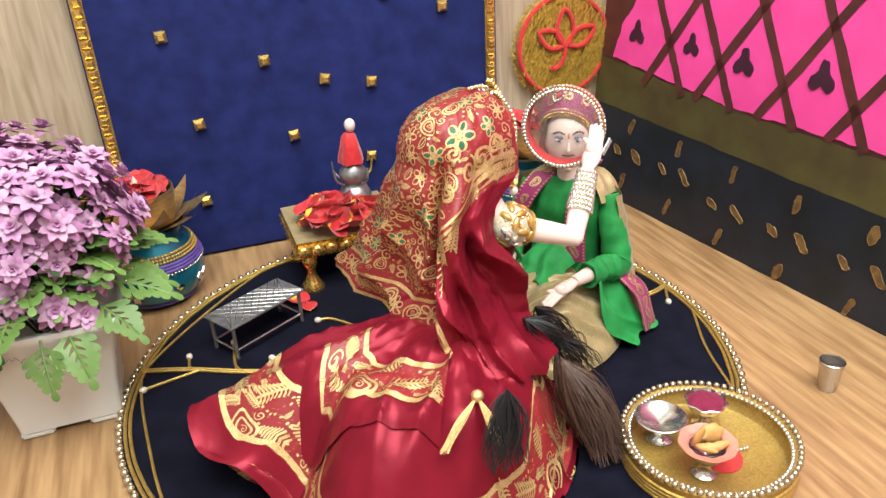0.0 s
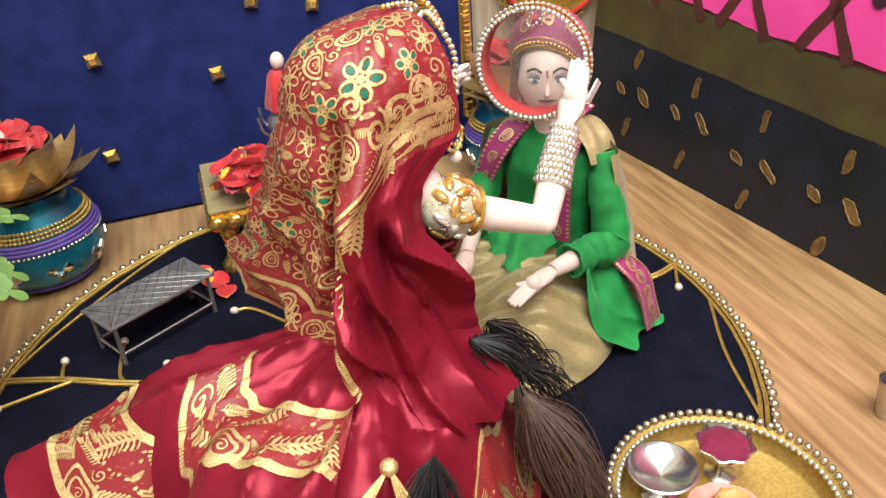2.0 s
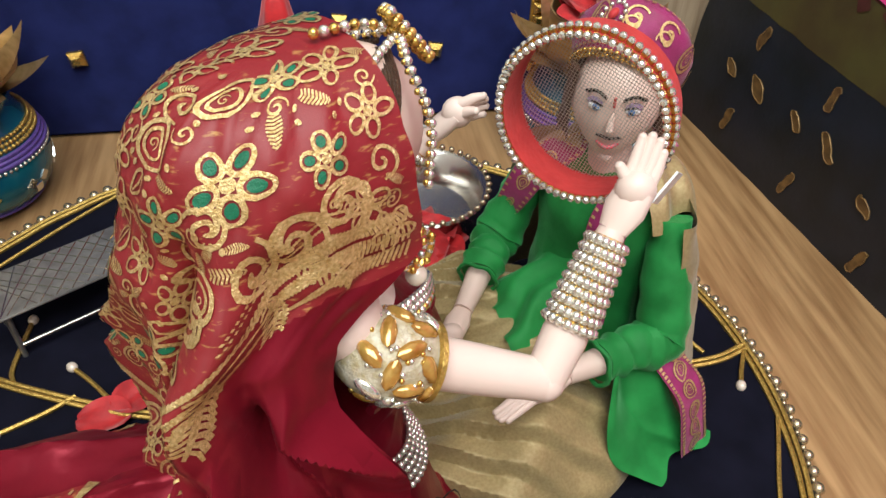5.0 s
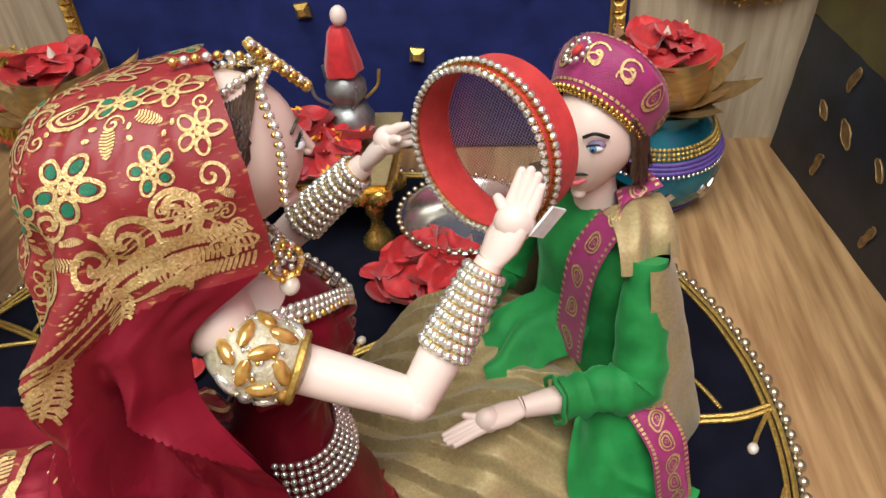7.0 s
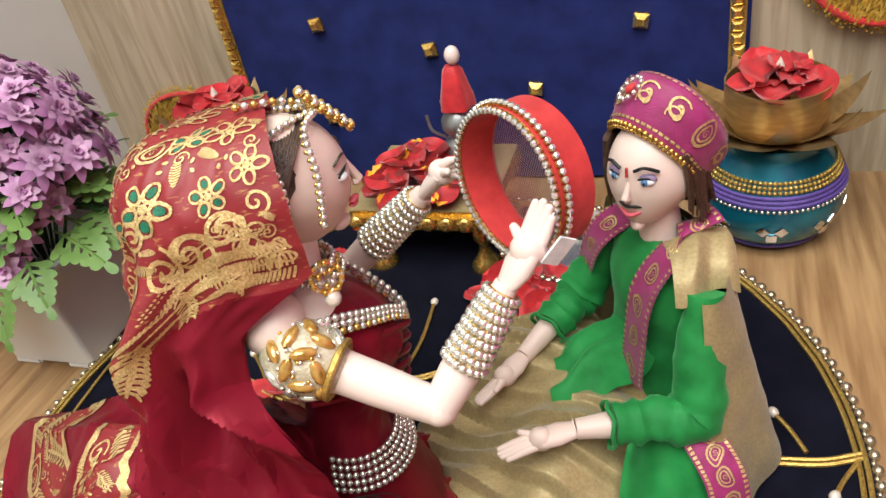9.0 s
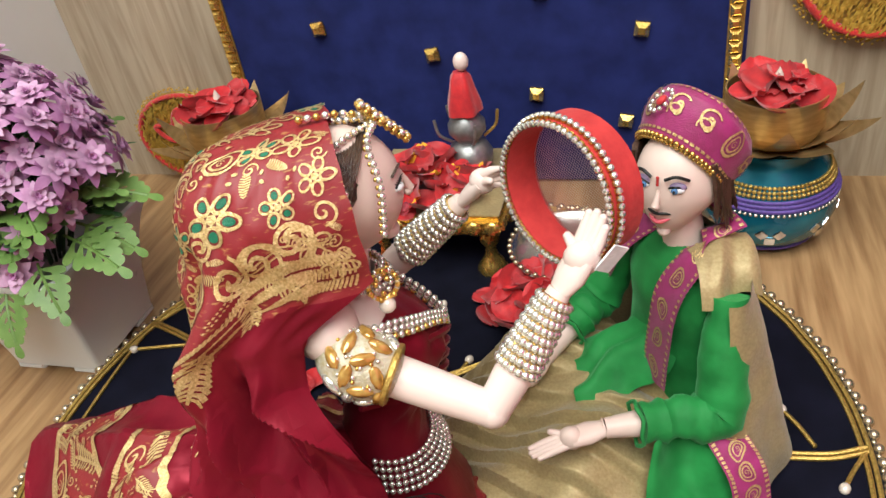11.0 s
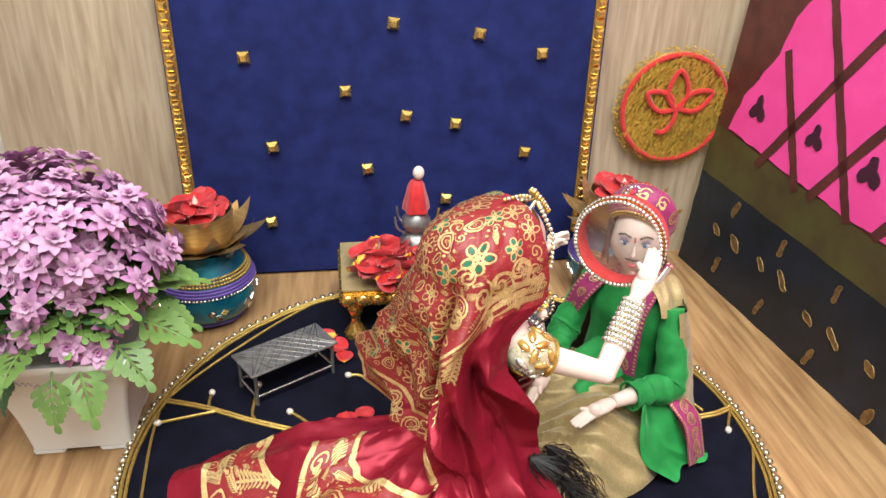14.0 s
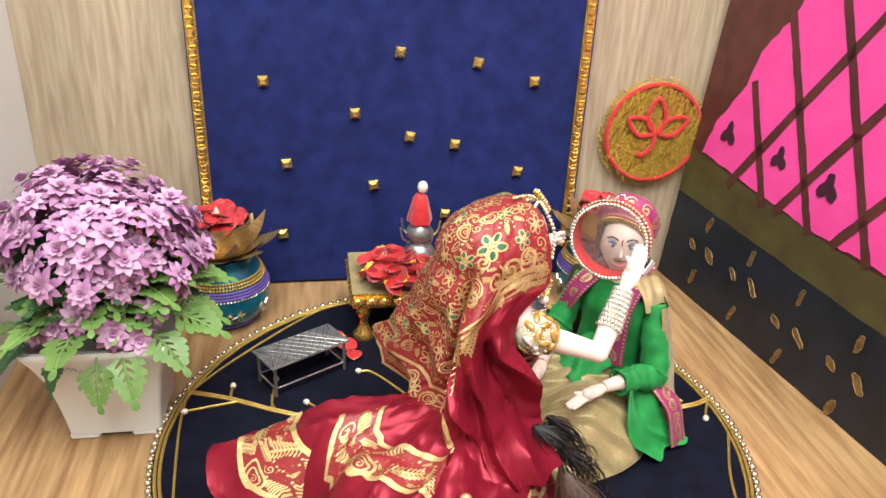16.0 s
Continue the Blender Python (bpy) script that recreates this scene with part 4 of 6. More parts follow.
    for x, y, z, r, rz, tl in ((-0.004, -0.004, 0.0205, (0.0020, 0.0055, 0.0020), 40, 0), (-0.001, -0.005, 0.021, (0.0020, 0.0055, 0.0020), 62, 0), (0.003, -0.005, 0.021, (0.0019, 0.0058, 0.0019), 85, 0), (-0.005, 0.001, 0.024, (0.0045, 0.0016, 0.0060), 20, 12), (0.003, 0.002, 0.023, (0.0062, 0.0018, 0.0046), -15, -20), (0.001, 0.004, 0.022, (0.006, 0.003, 0.003), 30, 10)):
        q = Shape()
        q.ball((0, 0, 0), r, M_SNACK, 12, 8)
        for i, v in enumerate(q.v):
            nz = noise.noise(Vector(v) * 400 + Vector((x * 999, 0, 0)))
            q.v[i] = (v[0] * (1 + 0.25 * nz), v[1] * (1 + 0.2 * nz), v[2] * (1 + 0.25 * nz))
        o = part("snack_piece", q, g, "golden fried snack")
        o.location, o.rotation_euler = (x, y, z), (radians(tl), 0, radians(rz))


def build_cup():
    top = thing("steel_cup", "small faceted steel cup standing on the wood floor", "cup", (0.3875, 0.3525, 0))
    s = Shape()
    s.lathe([(0.0, 0.0), (0.0048, 0.0), (0.0052, 0.001), (0.0060, 0.012), (0.0068, 0.0185), (0.0072, 0.0192), (0.0068, 0.0196), (0.0062, 0.018), (0.0052, 0.003), (0.0, 0.002)], M_STEEL, 24, ripple=lambda u, v: 0.03 * math.cos(u * math.tau * 8) if 0.1 < v < 0.45 else 0.0)
    part("body", s, top, "steel")


def build_loose_petals():
    rnd = random.Random(71)
    for x, y, sz, m in ((0.112, 0.588, 0.017, 1), (0.121, 0.578, 0.015, 1), (0.103, 0.596, 0.013, 1), (0.126, 0.565, 0.012, 1), (0.118, 0.492, 0.016, 0), (0.126, 0.500, 0.013, 0), (0.108, 0.484, 0.018, 0), (0.137, 0.505, 0.011, 0), (0.205, 0.553, 0.018, 0), (0.199, 0.566, 0.015, 0)):
        s = Shape()

        def fn(u, v):
            a, b = (u - 0.5) * 2, (v - 0.5) * 2
            w = math.sqrt(max(0.0, 1 - b * b * 0.9))
            return (a * sz * 0.5 * w, b * sz * 0.55, sz * 0.22 * (a * a * w * w + 0.5 * b * b) + 0.0042 + 0.05 * sz * math.sin(4 * a + 2 * b))

        s.grid(fn, 8, 8, M_RED, pick=(lambda u, v: M_YELLOW if v < 0.2 and 0.2 < u < 0.8 else M_RED) if m else None)
        o = solid("loose_petal", s, "red cloth rose petal lying on the velvet mat", "petal", "loose petals")
        o.matrix_world = pose(x, y, 0, 0, 0, rnd.uniform(0, 360))


build_panel()
build_board()
build_wall_ornament((0.3935, 0.6965, 0.135))
build_wall_ornament((-0.040, 0.6965, 0.0375)).scale = (0.95, 1.0, 0.76)
build_mat()
build_planter()
for x, y, t0, t1 in ((0.0265, 0.6395, 20, 10), (0.342, 0.645, 0, 40)):
    pot_top = build_pot((x, y, 0), t0)
    pot_top.scale = (1.15, 1.15, 1.10)
    bowl_top = build_lotus((x, y, 0.0582), t1)
    bowl_top.scale = (1.32, 1.32, 1.05)
build_stool()
build_bench()
build_steel_bowl()
build_plate()
build_cup()
build_loose_petals()

# ---- sieve ----
SIEVE_C = Vector((0.2596, 0.4424, 0.1518))
SIEVE_TILT = (0.61, 0.79, -0.10)


def build_sieve():
    ax = Vector(SIEVE_TILT).normalized()
    top = thing("sieve", "round red sieve with rhinestone rim and wire net", "sieve")
    top.matrix_world = Matrix.Translation(SIEVE_C) @ ax.to_track_quat("Z", "X").to_matrix().to_4x4()
    R, D = 0.0214, 0.0118
    s = Shape()
    s.lathe([(R - 0.0012, 0.0), (R, 0.0), (R, D), (R - 0.0012, D), (R - 0.0012, D * 0.5), (R - 0.0012, 0.0)], M_REDPAPER, 72)
    part("drum", s, top, "red felt-covered drum")
    cup = Shape()
    cup.box((-0.0009, -0.0009, -0.0006), (0.0009, 0.0009, 0.0006), M_GOLD, bevel=0.0003)
    cup.lathe([(0.0010, 0.0004), (0.0009, 0.0010), (0.0005, 0.0013), (0.0, 0.0013)], M_STONE, 8)
    me = cup.mesh("rhinestone", smooth=False)
    n = 66
    for k in range(n):
        a = k / n * math.tau
        o = part("rhinestone", me, top)
        o.matrix_local = Matrix.LocRotScale(((R - 0.0004) * math.cos(a), (R - 0.0004) * math.sin(a), -0.0007), Euler((math.pi, 0, a)).to_quaternion(), None)
    for z in (0.0018,):
        for k in range(n):
            a = (k + 0.5) / n * math.tau
            o = part("rhinestone", me, top)
            nr = Vector((math.cos(a), math.sin(a), 0))
            o.matrix_local = Matrix.LocRotScale(nr * (R + 0.0006) + Vector((0, 0, z)), nr.to_track_quat("Z", "Y"), None)
    q = Shape()
    r = R - 0.0012
    zz = D * 0.93
    step = 0.00082
    m = int(r / step)
    for i in range(-m, m + 1):
        c = i * step
        h = math.sqrt(max(r * r - c * c, 0))
        w = 0.00009
        for ang in (18,):
            ca, sa = math.cos(radians(ang)), math.sin(radians(ang))
            for (ux, uy), (vx, vy), dz in (((ca, sa), (-sa, ca), 0.0), ((-sa, ca), (-ca, -sa), 0.00012)):
                pts = []
                for hh in (-h, h):
                    for ww, dd in ((-w, 0), (w, 0), (0, w * 1.6)):
                        pts.append((ux * hh + vx * (c + ww), uy * hh + vy * (c + ww), zz + dz + dd))
                q.add(pts, [(0, 1, 4, 3), (1, 2, 5, 4), (2, 0, 3, 5)], M_NET)
    part("net", q, top, "fine steel wire net", smooth=False)["kind"] = "stuff"


build_sieve()

# ---- dolls: each one mesh, dressed ----


class Frame:
    """A doll's own axes: ahead, to the side and up."""

    def __init__(self, origin, ahead, side):
        self.o, self.a, self.s = Vector(origin), Vector(ahead).normalized(), Vector(side).normalized()

    def __call__(self, f, r, z):
        return self.o + self.a * f + self.s * r + Vector((0, 0, z))


def table(rows, z):
    """Values between the rows (z, a, b, ...), z falling."""
    if z >= rows[0][0]:
        return rows[0][1:]
    for p, q in zip(rows, rows[1:]):
        if z >= q[0]:
            k = (p[0] - z) / (p[0] - q[0])
            return [x + (y - x) * k for x, y in zip(p[1:], q[1:])]
    return rows[-1][1:]


class Embroidery:
    """Lays thread strokes of metric size on a surface fn(u, v)."""

    def __init__(self, shape, fn, lift=0.0003, flip=1):
        self.sh, self.fn, self.lift, self.flip = shape, fn, lift, flip

    def basis(self, u, v):
        e = 0.004
        p = Vector(self.fn(u, v))
        du = (Vector(self.fn(u + e, v)) - Vector(self.fn(u - e, v))) / (2 * e)
        dv = (Vector(self.fn(u, v + e)) - Vector(self.fn(u, v - e))) / (2 * e)
        return p, du, dv

    def put(self, u0, v0, turn, size):
        p, du, dv = self.basis(u0, v0)
        lu, lv = max(du.length, 1e-4), max(dv.length, 1e-4)
        c, s = math.cos(turn), math.sin(turn)

        def place(x, y):
            x, y = x * size, y * size
            a, b = x * c - y * s, x * s + y * c
            return u0 + a / lu, v0 + b / lv

        return place

    def point(self, u, v):
        p, du, dv = self.basis(u, v)
        n = du.cross(dv)
        n = n.normalized() if n.length > 1e-12 else Vector((0, 0, 1))
        return p + n * self.lift * self.flip

    def line(self, place, pts, width, mat):
        """A tapered thread line; width in the motif's units."""
        m = len(pts)
        L, R = [], []
        for i in range(m):
            x0, y0 = pts[max(i - 1, 0)]
            x1, y1 = pts[min(i + 1, m - 1)]
            d = math.hypot(x1 - x0, y1 - y0) or 1e-9
            nx, ny = -(y1 - y0) / d, (x1 - x0) / d
            w = 0.90 * width * (0.6 + 0.4 * math.sin(math.pi * (i + 0.5) / m))
            L.append(self.point(*place(pts[i][0] + nx * w, pts[i][1] + ny * w)))
            R.append(self.point(*place(pts[i][0] - nx * w, pts[i][1] - ny * w)))
        self.sh.add(L + R, [(i, i + 1, m + i + 1, m + i) for i in range(m - 1)], mat)

    def fill(self, place, pts, mat):
        n = len(pts)
        cx, cy = sum(p[0] for p in pts) / n, sum(p[1] for p in pts) / n
        self.sh.add([self.point(*place(*p)) for p in pts] + [self.point(*place(cx, cy))], [(i, (i + 1) % n, n) for i in range(n)], mat)

    # motifs, about 2 units across
    def spiral(self, place, mat, turns=1.6, turned=1):
        self.line(place, [((1 - k / 26) * math.cos(turned * k / 26 * turns * math.tau), (1 - k / 26) * math.sin(turned * k / 26 * turns * math.tau)) for k in range(25)], 0.13, mat)

    def leaf(self, place, mat, solid_fill=True):
        out = [(math.cos(a) * (1.0 if math.cos(a) > 0 else 0.9), math.sin(a) * 0.48 * (1 - 0.35 * math.cos(a))) for a in [k / 16 * math.tau for k in range(16)]]
        if solid_fill:
            for k in range(-4, 5):
                x = k * 0.2
                h = 0.42 * math.sqrt(max(0.0, 1 - x * x)) * (1 - 0.3 * x)
                self.line(place, [(x - 0.1, -h), (x + 0.04, 0), (x - 0.1, h)], 0.075, mat)
        else:
            self.line(place, out + out[:1], 0.11, mat)
            self.line(place, [(-0.8, 0), (0.0, 0.05), (0.8, 0)], 0.08, mat)

    def blossom(self, place, mat, heart=None, n=5):
        for k in range(n):
            a = k / n * math.tau + 0.3
            c, s = math.cos(a), math.sin(a)
            pet = [(0.62 + 0.36 * math.cos(b), 0.27 * math.sin(b)) for b in [j / 12 * math.tau for j in range(13)]]
            self.line(place, [(x * c - y * s, x * s + y * c) for x, y in pet], 0.085, mat)
            if heart:
                self.fill(place, [((0.62 + (x - 0.62) * 0.6) * c - y * 0.6 * s, (0.62 + (x - 0.62) * 0.6) * s + y * 0.6 * c) for x, y in pet[:-1]], heart)
        self.fill(place, [(0.2 * math.cos(j / 8 * math.tau), 0.2 * math.sin(j / 8 * math.tau)) for j in range(8)], mat)

    def paisley(self, place, mat):
        body = [(0.9 * math.cos(a) - 0.25 * (math.sin(a) > 0) * math.sin(a), 0.62 * math.sin(a) + 0.35 * max(0, math.cos(a)) ** 3) for a in [k / 20 * math.tau for k in range(21)]]
        self.line(place, body, 0.11, mat)
        self.line(place, [(x * 0.62 - 0.05, y * 0.58) for x, y in body], 0.08, mat)
        self.spiral(lambda x, y: place(0.26 * x - 0.1, 0.24 * y), mat, 1.4)

    def feather(self, place, mat, n=8):
        self.line(place, [(-1 + 2 * k / 12, 0.45 * math.sin(1.7 * k / 12)) for k in range(13)], 0.09, mat)
        for k in range(n):
            x = -0.85 + 1.75 * k / n
            y = 0.45 * math.sin(1.7 * (x + 1) / 2)
            self.line(place, [(x, y), (x + 0.12, y + 0.28), (x + 0.34, y + 0.5)], 0.07, mat)
            self.line(place, [(x, y), (x + 0.16, y - 0.22), (x + 0.38, y - 0.36)], 0.06, mat)


def scatter(e, rnd, inside, tries, size, gap, taken, kinds, u0=0.0, u1=1.0, v0=0.0, v1=1.0):
    """Motifs at random places of the surface that keep clear of each other."""
    for _ in range(tries):
        u, v = rnd.uniform(u0, u1), rnd.uniform(v0, v1)
        p = Vector(e.fn(u, v))
        if not inside(u, v, p) or any((p - q).length < size * gap + r for q, r in taken):
            continue
        taken.append((p, size * gap))
        pl = e.put(u, v, rnd.uniform(0, math.tau), size)
        k = rnd.choice(kinds)
        if k == "spiral":
            e.spiral(pl, M_ZARI, 1.6, rnd.choice((1, -1)))
        elif k == "leaf":
            e.leaf(pl, M_ZARI)
        elif k == "outline":
            e.leaf(pl, M_ZARI, False)
        elif k == "paisley":
            e.paisley(pl, M_ZARI)
        elif k == "feather":
            e.feather(pl, M_ZARI)
        elif k == "green":
            e.blossom(pl, M_ZARI, M_GREENSTITCH)
        elif k == "dot":
            e.fill(pl, [(math.cos(j / 6 * math.tau), 0.7 * math.sin(j / 6 * math.tau)) for j in range(6)], M_ZARI)
        else:
            e.blossom(pl, M_ZARI)


def bead_string(s, pts, r, mat, gap=2.05, second=None):
    """Beads in touch along a line of points."""
    P = [Vector(p) for p in pts]
    run, nxt, k = 0.0, 0.0, 0
    for a, b in zip(P, P[1:]):
        d = (b - a).length
        while nxt <= run + d and d > 0:
            c = a + (b - a) * ((nxt - run) / d)
            s.ball(c, r, mat if k % 2 == 0 or second is None else second, 7, 5)
            nxt += r * gap
            k += 1
        run += d


def fingers(s, wrist, palm, tips, thumb, mat, r=0.0030):
    w, p = Vector(wrist), Vector(palm)
    s.tube([w, w.lerp(p, 0.5), p], [r * 0.85, r * 1.2, r * 1.1], mat, 12, flat=0.62)
    s.ball(p, (r * 1.15, r * 1.0, r * 1.15), mat, 12, 8)
    mean = sum((Vector(t) for t in tips), Vector()) / len(tips)
    for t in tips:
        t = mean + (Vector(t) - mean) * 0.85
        b = p + (t - mean) * 0.8
        mid = b.lerp(t, 0.55) + (p - w).normalized() * r * 0.25
        s.tube([b, mid, t], [r * 0.42, r * 0.38, r * 0.26], mat, 8)
        s.ball(t, r * 0.27, mat, 8, 5)
    t = Vector(thumb)
    s.tube([w.lerp(p, 0.6), p.lerp(t, 0.5), t], [r * 0.5, r * 0.45, r * 0.3], mat, 8)
    s.ball(t, r * 0.3, mat, 8, 5)


BRIDE = Frame((0.2005, 0.4245, 0.0), (0.83, 0.55, 0), (0.55, -0.83, 0))
GROOM = Frame((0.298, 0.500, 0.0), (-0.85, -0.52, 0), (0.522, -0.853, 0))

# veil: height; front edge on her right; right reach; back reach; left reach; front edge on her left
VEIL_TOP, VEIL_CROWN = 0.158, 0.0265
VEIL = [(0.158, 0.002, 0.0235, -0.043, 0.031, 0.005), (0.148, 0.003, 0.0245, -0.047, 0.036, 0.003), (0.143, -0.007, 0.0250, -0.049, 0.039, 0.000), (0.136, -0.020, 0.0250, -0.052, 0.043, -0.003),
        (0.120, -0.023, 0.0275, -0.056, 0.051, -0.008), (0.105, -0.017, 0.0310, -0.060, 0.060, -0.012), (0.090, -0.012, 0.0360, -0.064, 0.071, -0.017), (0.078, -0.009, 0.0430, -0.066, 0.077, -0.020), (0.068, -0.012, 0.0540, -0.069, 0.079, -0.022), (0.060, -0.012, 0.0620, -0.072, 0.078, -0.022)]


def veil_bottom(u):
    return 0.0600 + 0.017 * smoothstep(0.38, 0.47, u) + 0.003 * math.sin(u * 9)


def veil(u, v):
    top = 0.28
    if v < top:
        a = v / top * math.pi / 2
        k = math.sin(max(a, 0)) ** 0.75
        z = VEIL_TOP + VEIL_CROWN * math.cos(a)
        f0, rr, fb, rl, f1 = VEIL[0][1:]
        f0, f1 = 0.004 - 0.002 * k, 0.006 - 0.001 * k
        fb = -0.016 - 0.027 * k
        rr, rl = rr * k, rl * k
    else:
        q = (v - top) / (1 - top)
        z = VEIL_TOP - (VEIL_TOP - veil_bottom(min(max(u, 0), 1))) * q
        f0, rr, fb, rl, f1 = table(VEIL, z)
    w = math.cos(math.pi * u)
    side = math.sin(math.pi * min(max(u, 0), 1)) ** 0.72
    front = f0 if u < 0.5 else f1
    fb += (max(fb, -0.047) - fb) * smoothstep(0.34, 0.47, u)
    f = front + (fb - front) * side
    r = (rr if w > 0 else rl) * math.copysign(abs(w) ** 0.9, w)
    drop = smoothstep(0.165, 0.10, z)
    crease = lambda x: 1 - 2 * abs(math.sin(x)) ** 0.95
    back = smoothstep(0.34, 0.42, u)
    fold = (0.0034 * crease(u * 17 + 4 * z / 0.1) + 0.0026 * crease(u * 11 - 9 * z / 0.1 + 1)) * drop * back
    fold += 0.0024 * noise.noise(Vector((u * 9, z * 60, 2.0))) * (0.4 + drop) + 0.0010 * noise.noise(Vector((u * 26, z * 150, 5.0)))
    # the roll that falls from the crown behind her ear, and the hollow beside it
    roll = smoothstep(0.172, 0.140, z) * smoothstep(0.062, 0.10, z)
    fold += roll * (0.0078 * math.exp(-((u - 0.285 - 0.5 * (0.13 - z)) / 0.048) ** 2) - 0.0105 * math.exp(-((u - 0.395 - 0.35 * (0.13 - z)) / 0.034) ** 2) - 0.0022 * math.exp(-((u - 0.17) / 0.05) ** 2))
    # long soft folds in the satin on her right
    sat = smoothstep(0.40, 0.30, u) * smoothstep(0.140, 0.112, z)
    fold += sat * (0.0050 * math.sin(33 * u - 60 * z + 1.2) + 0.0040 * crease(19 * u - 66 * z + 0.4 + 0.8 * noise.noise(Vector((u * 6, z * 40, 8)))) + 0.0026 * crease(31 * u - 24 * z + 1.4 * noise.noise(Vector((u * 9, z * 50, 3)))))
    n = Vector((f + 0.02, r, 0))
    n = n.normalized() if n.length > 1e-6 else Vector((-1, 0, 0))
    lie = 0.0022 * smoothstep(0.074, 0.062, z) * math.sin(31 * u + 140 * r) * smoothstep(0.42, 0.3, u)
    return BRIDE(f + n.x * fold, r + n.y * fold, z + lie + 0.0012 * math.sin(u * 23) * drop)


def veil_v(u, z):
    """The v at which the veil hangs at height z."""
    if z > VEIL_TOP:
        return 0.28 * math.acos(min(1.0, (z - VEIL_TOP) / VEIL_CROWN)) / (math.pi / 2)
    return 0.28 + 0.72 * (VEIL_TOP - z) / (VEIL_TOP - veil_bottom(u))


def brocade_edge(u):
    """Lower limit of the gold-woven part."""
    rows = [(0.0, 0.146), (0.10, 0.147), (0.20, 0.141), (0.27, 0.130), (0.33, 0.121), (0.37, 0.112), (0.42, 0.100), (0.455, 0.0), (1.01, 0.0)]
    for (a, p), (b, q) in zip(rows, rows[1:]):
        if u <= b:
            return p + (q - p) * (u - a) / (b - a)
    return 0.0


SKIRT_C = Vector((0.186, 0.412, 0))
SKIRT_HEM = [(0, 0.050), (40, 0.052), (85, 0.056), (118, 0.072), (140, 0.094), (156, 0.120), (168, 0.140), (180, 0.148), (187, 0.142), (193, 0.128), (198, 0.118), (204, 0.120), (209, 0.136), (217, 0.156), (232, 0.150), (247, 0.132), (262, 0.108), (278, 0.086), (297, 0.074), (330, 0.056), (360, 0.050)]


def hem_radius(deg):
    deg %= 360
    for (a, p), (b, q) in zip(SKIRT_HEM, SKIRT_HEM[1:]):
        if deg <= b:
            k = (deg - a) / (b - a)
            return p + (q - p) * k
    return 0.05


def skirt(u, v):
    """u round, v from the waist to the hem; past 1 the hem turns under."""
    deg = (u * 360) % 360
    rh = (hem_radius(deg - 3) + hem_radius(deg) + hem_radius(deg + 3)) / 3
    a = radians(deg)
    under = max(v - 1.0, 0.0)
    k = min(v, 1.0) - 0.9 * under
    x, y = k * rh * math.cos(a), k * rh * math.sin(a)
    west = smoothstep(135, 165, deg) * smoothstep(204, 192, deg)
    south = smoothstep(165, 200, deg) * smoothstep(330, 285, deg)
    full = max(west, south)
    cone = 0.012 + 0.066 * (1 - k) ** 0.85
    plump = 0.006 + 0.072 * (1 - smoothstep(0.55, 1.0, k) * (1 - 0.58 * west)) * (1 - 0.20 * k)
    z = cone + (plump - cone) * full
    z -= (z - 0.008) * smoothstep(0.0, 0.16, under)
    crease = lambda q: 1 - 2 * abs(math.sin(q)) ** 0.75
    flat = 1 - 0.15 * full
    fold = (0.0062 * crease(a * 3.5 + 1.6 * k + 0.3) + 0.0042 * crease(a * 6.5 - 2.4 * k + 1.0) + 0.0012 * crease(a * 13 + 4 * k)) * smoothstep(0.08, 0.6, k) * flat
    fold += 0.003 * noise.noise(Vector((x * 45, y * 45, 0.3))) + 0.001 * noise.noise(Vector((x * 160, y * 160, 0.9)))
    # the lap of one panel over the next
    fold += 0.007 * full * smoothstep(0.3, 0.7, k) * smoothstep(196, 206, deg) * smoothstep(235, 208, deg)
    z += fold * (1 - smoothstep(0.0, 0.06, under))
    return Vector((SKIRT_C.x + x, SKIRT_C.y + y, max(z, 0.0052)))


def tier(u, v):
    """The upper panel that lies over the skirt, open at its hem."""
    deg = 184 + 58 * u
    r = (0.022 + 0.074 * v) * (1 + 0.05 * math.sin(5 * u) - 0.10 * smoothstep(0.25, 0.0, u))
    p = skirt(deg / 360, r / hem_radius(deg))
    lift = 0.0045 + 0.0016 * math.sin(9 * u + 5 * v) + 0.0014 * noise.noise(Vector((u * 5, v * 4, 6)))
    return p + Vector((0, 0, lift * (0.45 + 0.55 * smoothstep(0.0, 0.4, v)) * (1 - 0.55 * smoothstep(0.93, 1.0, v))))


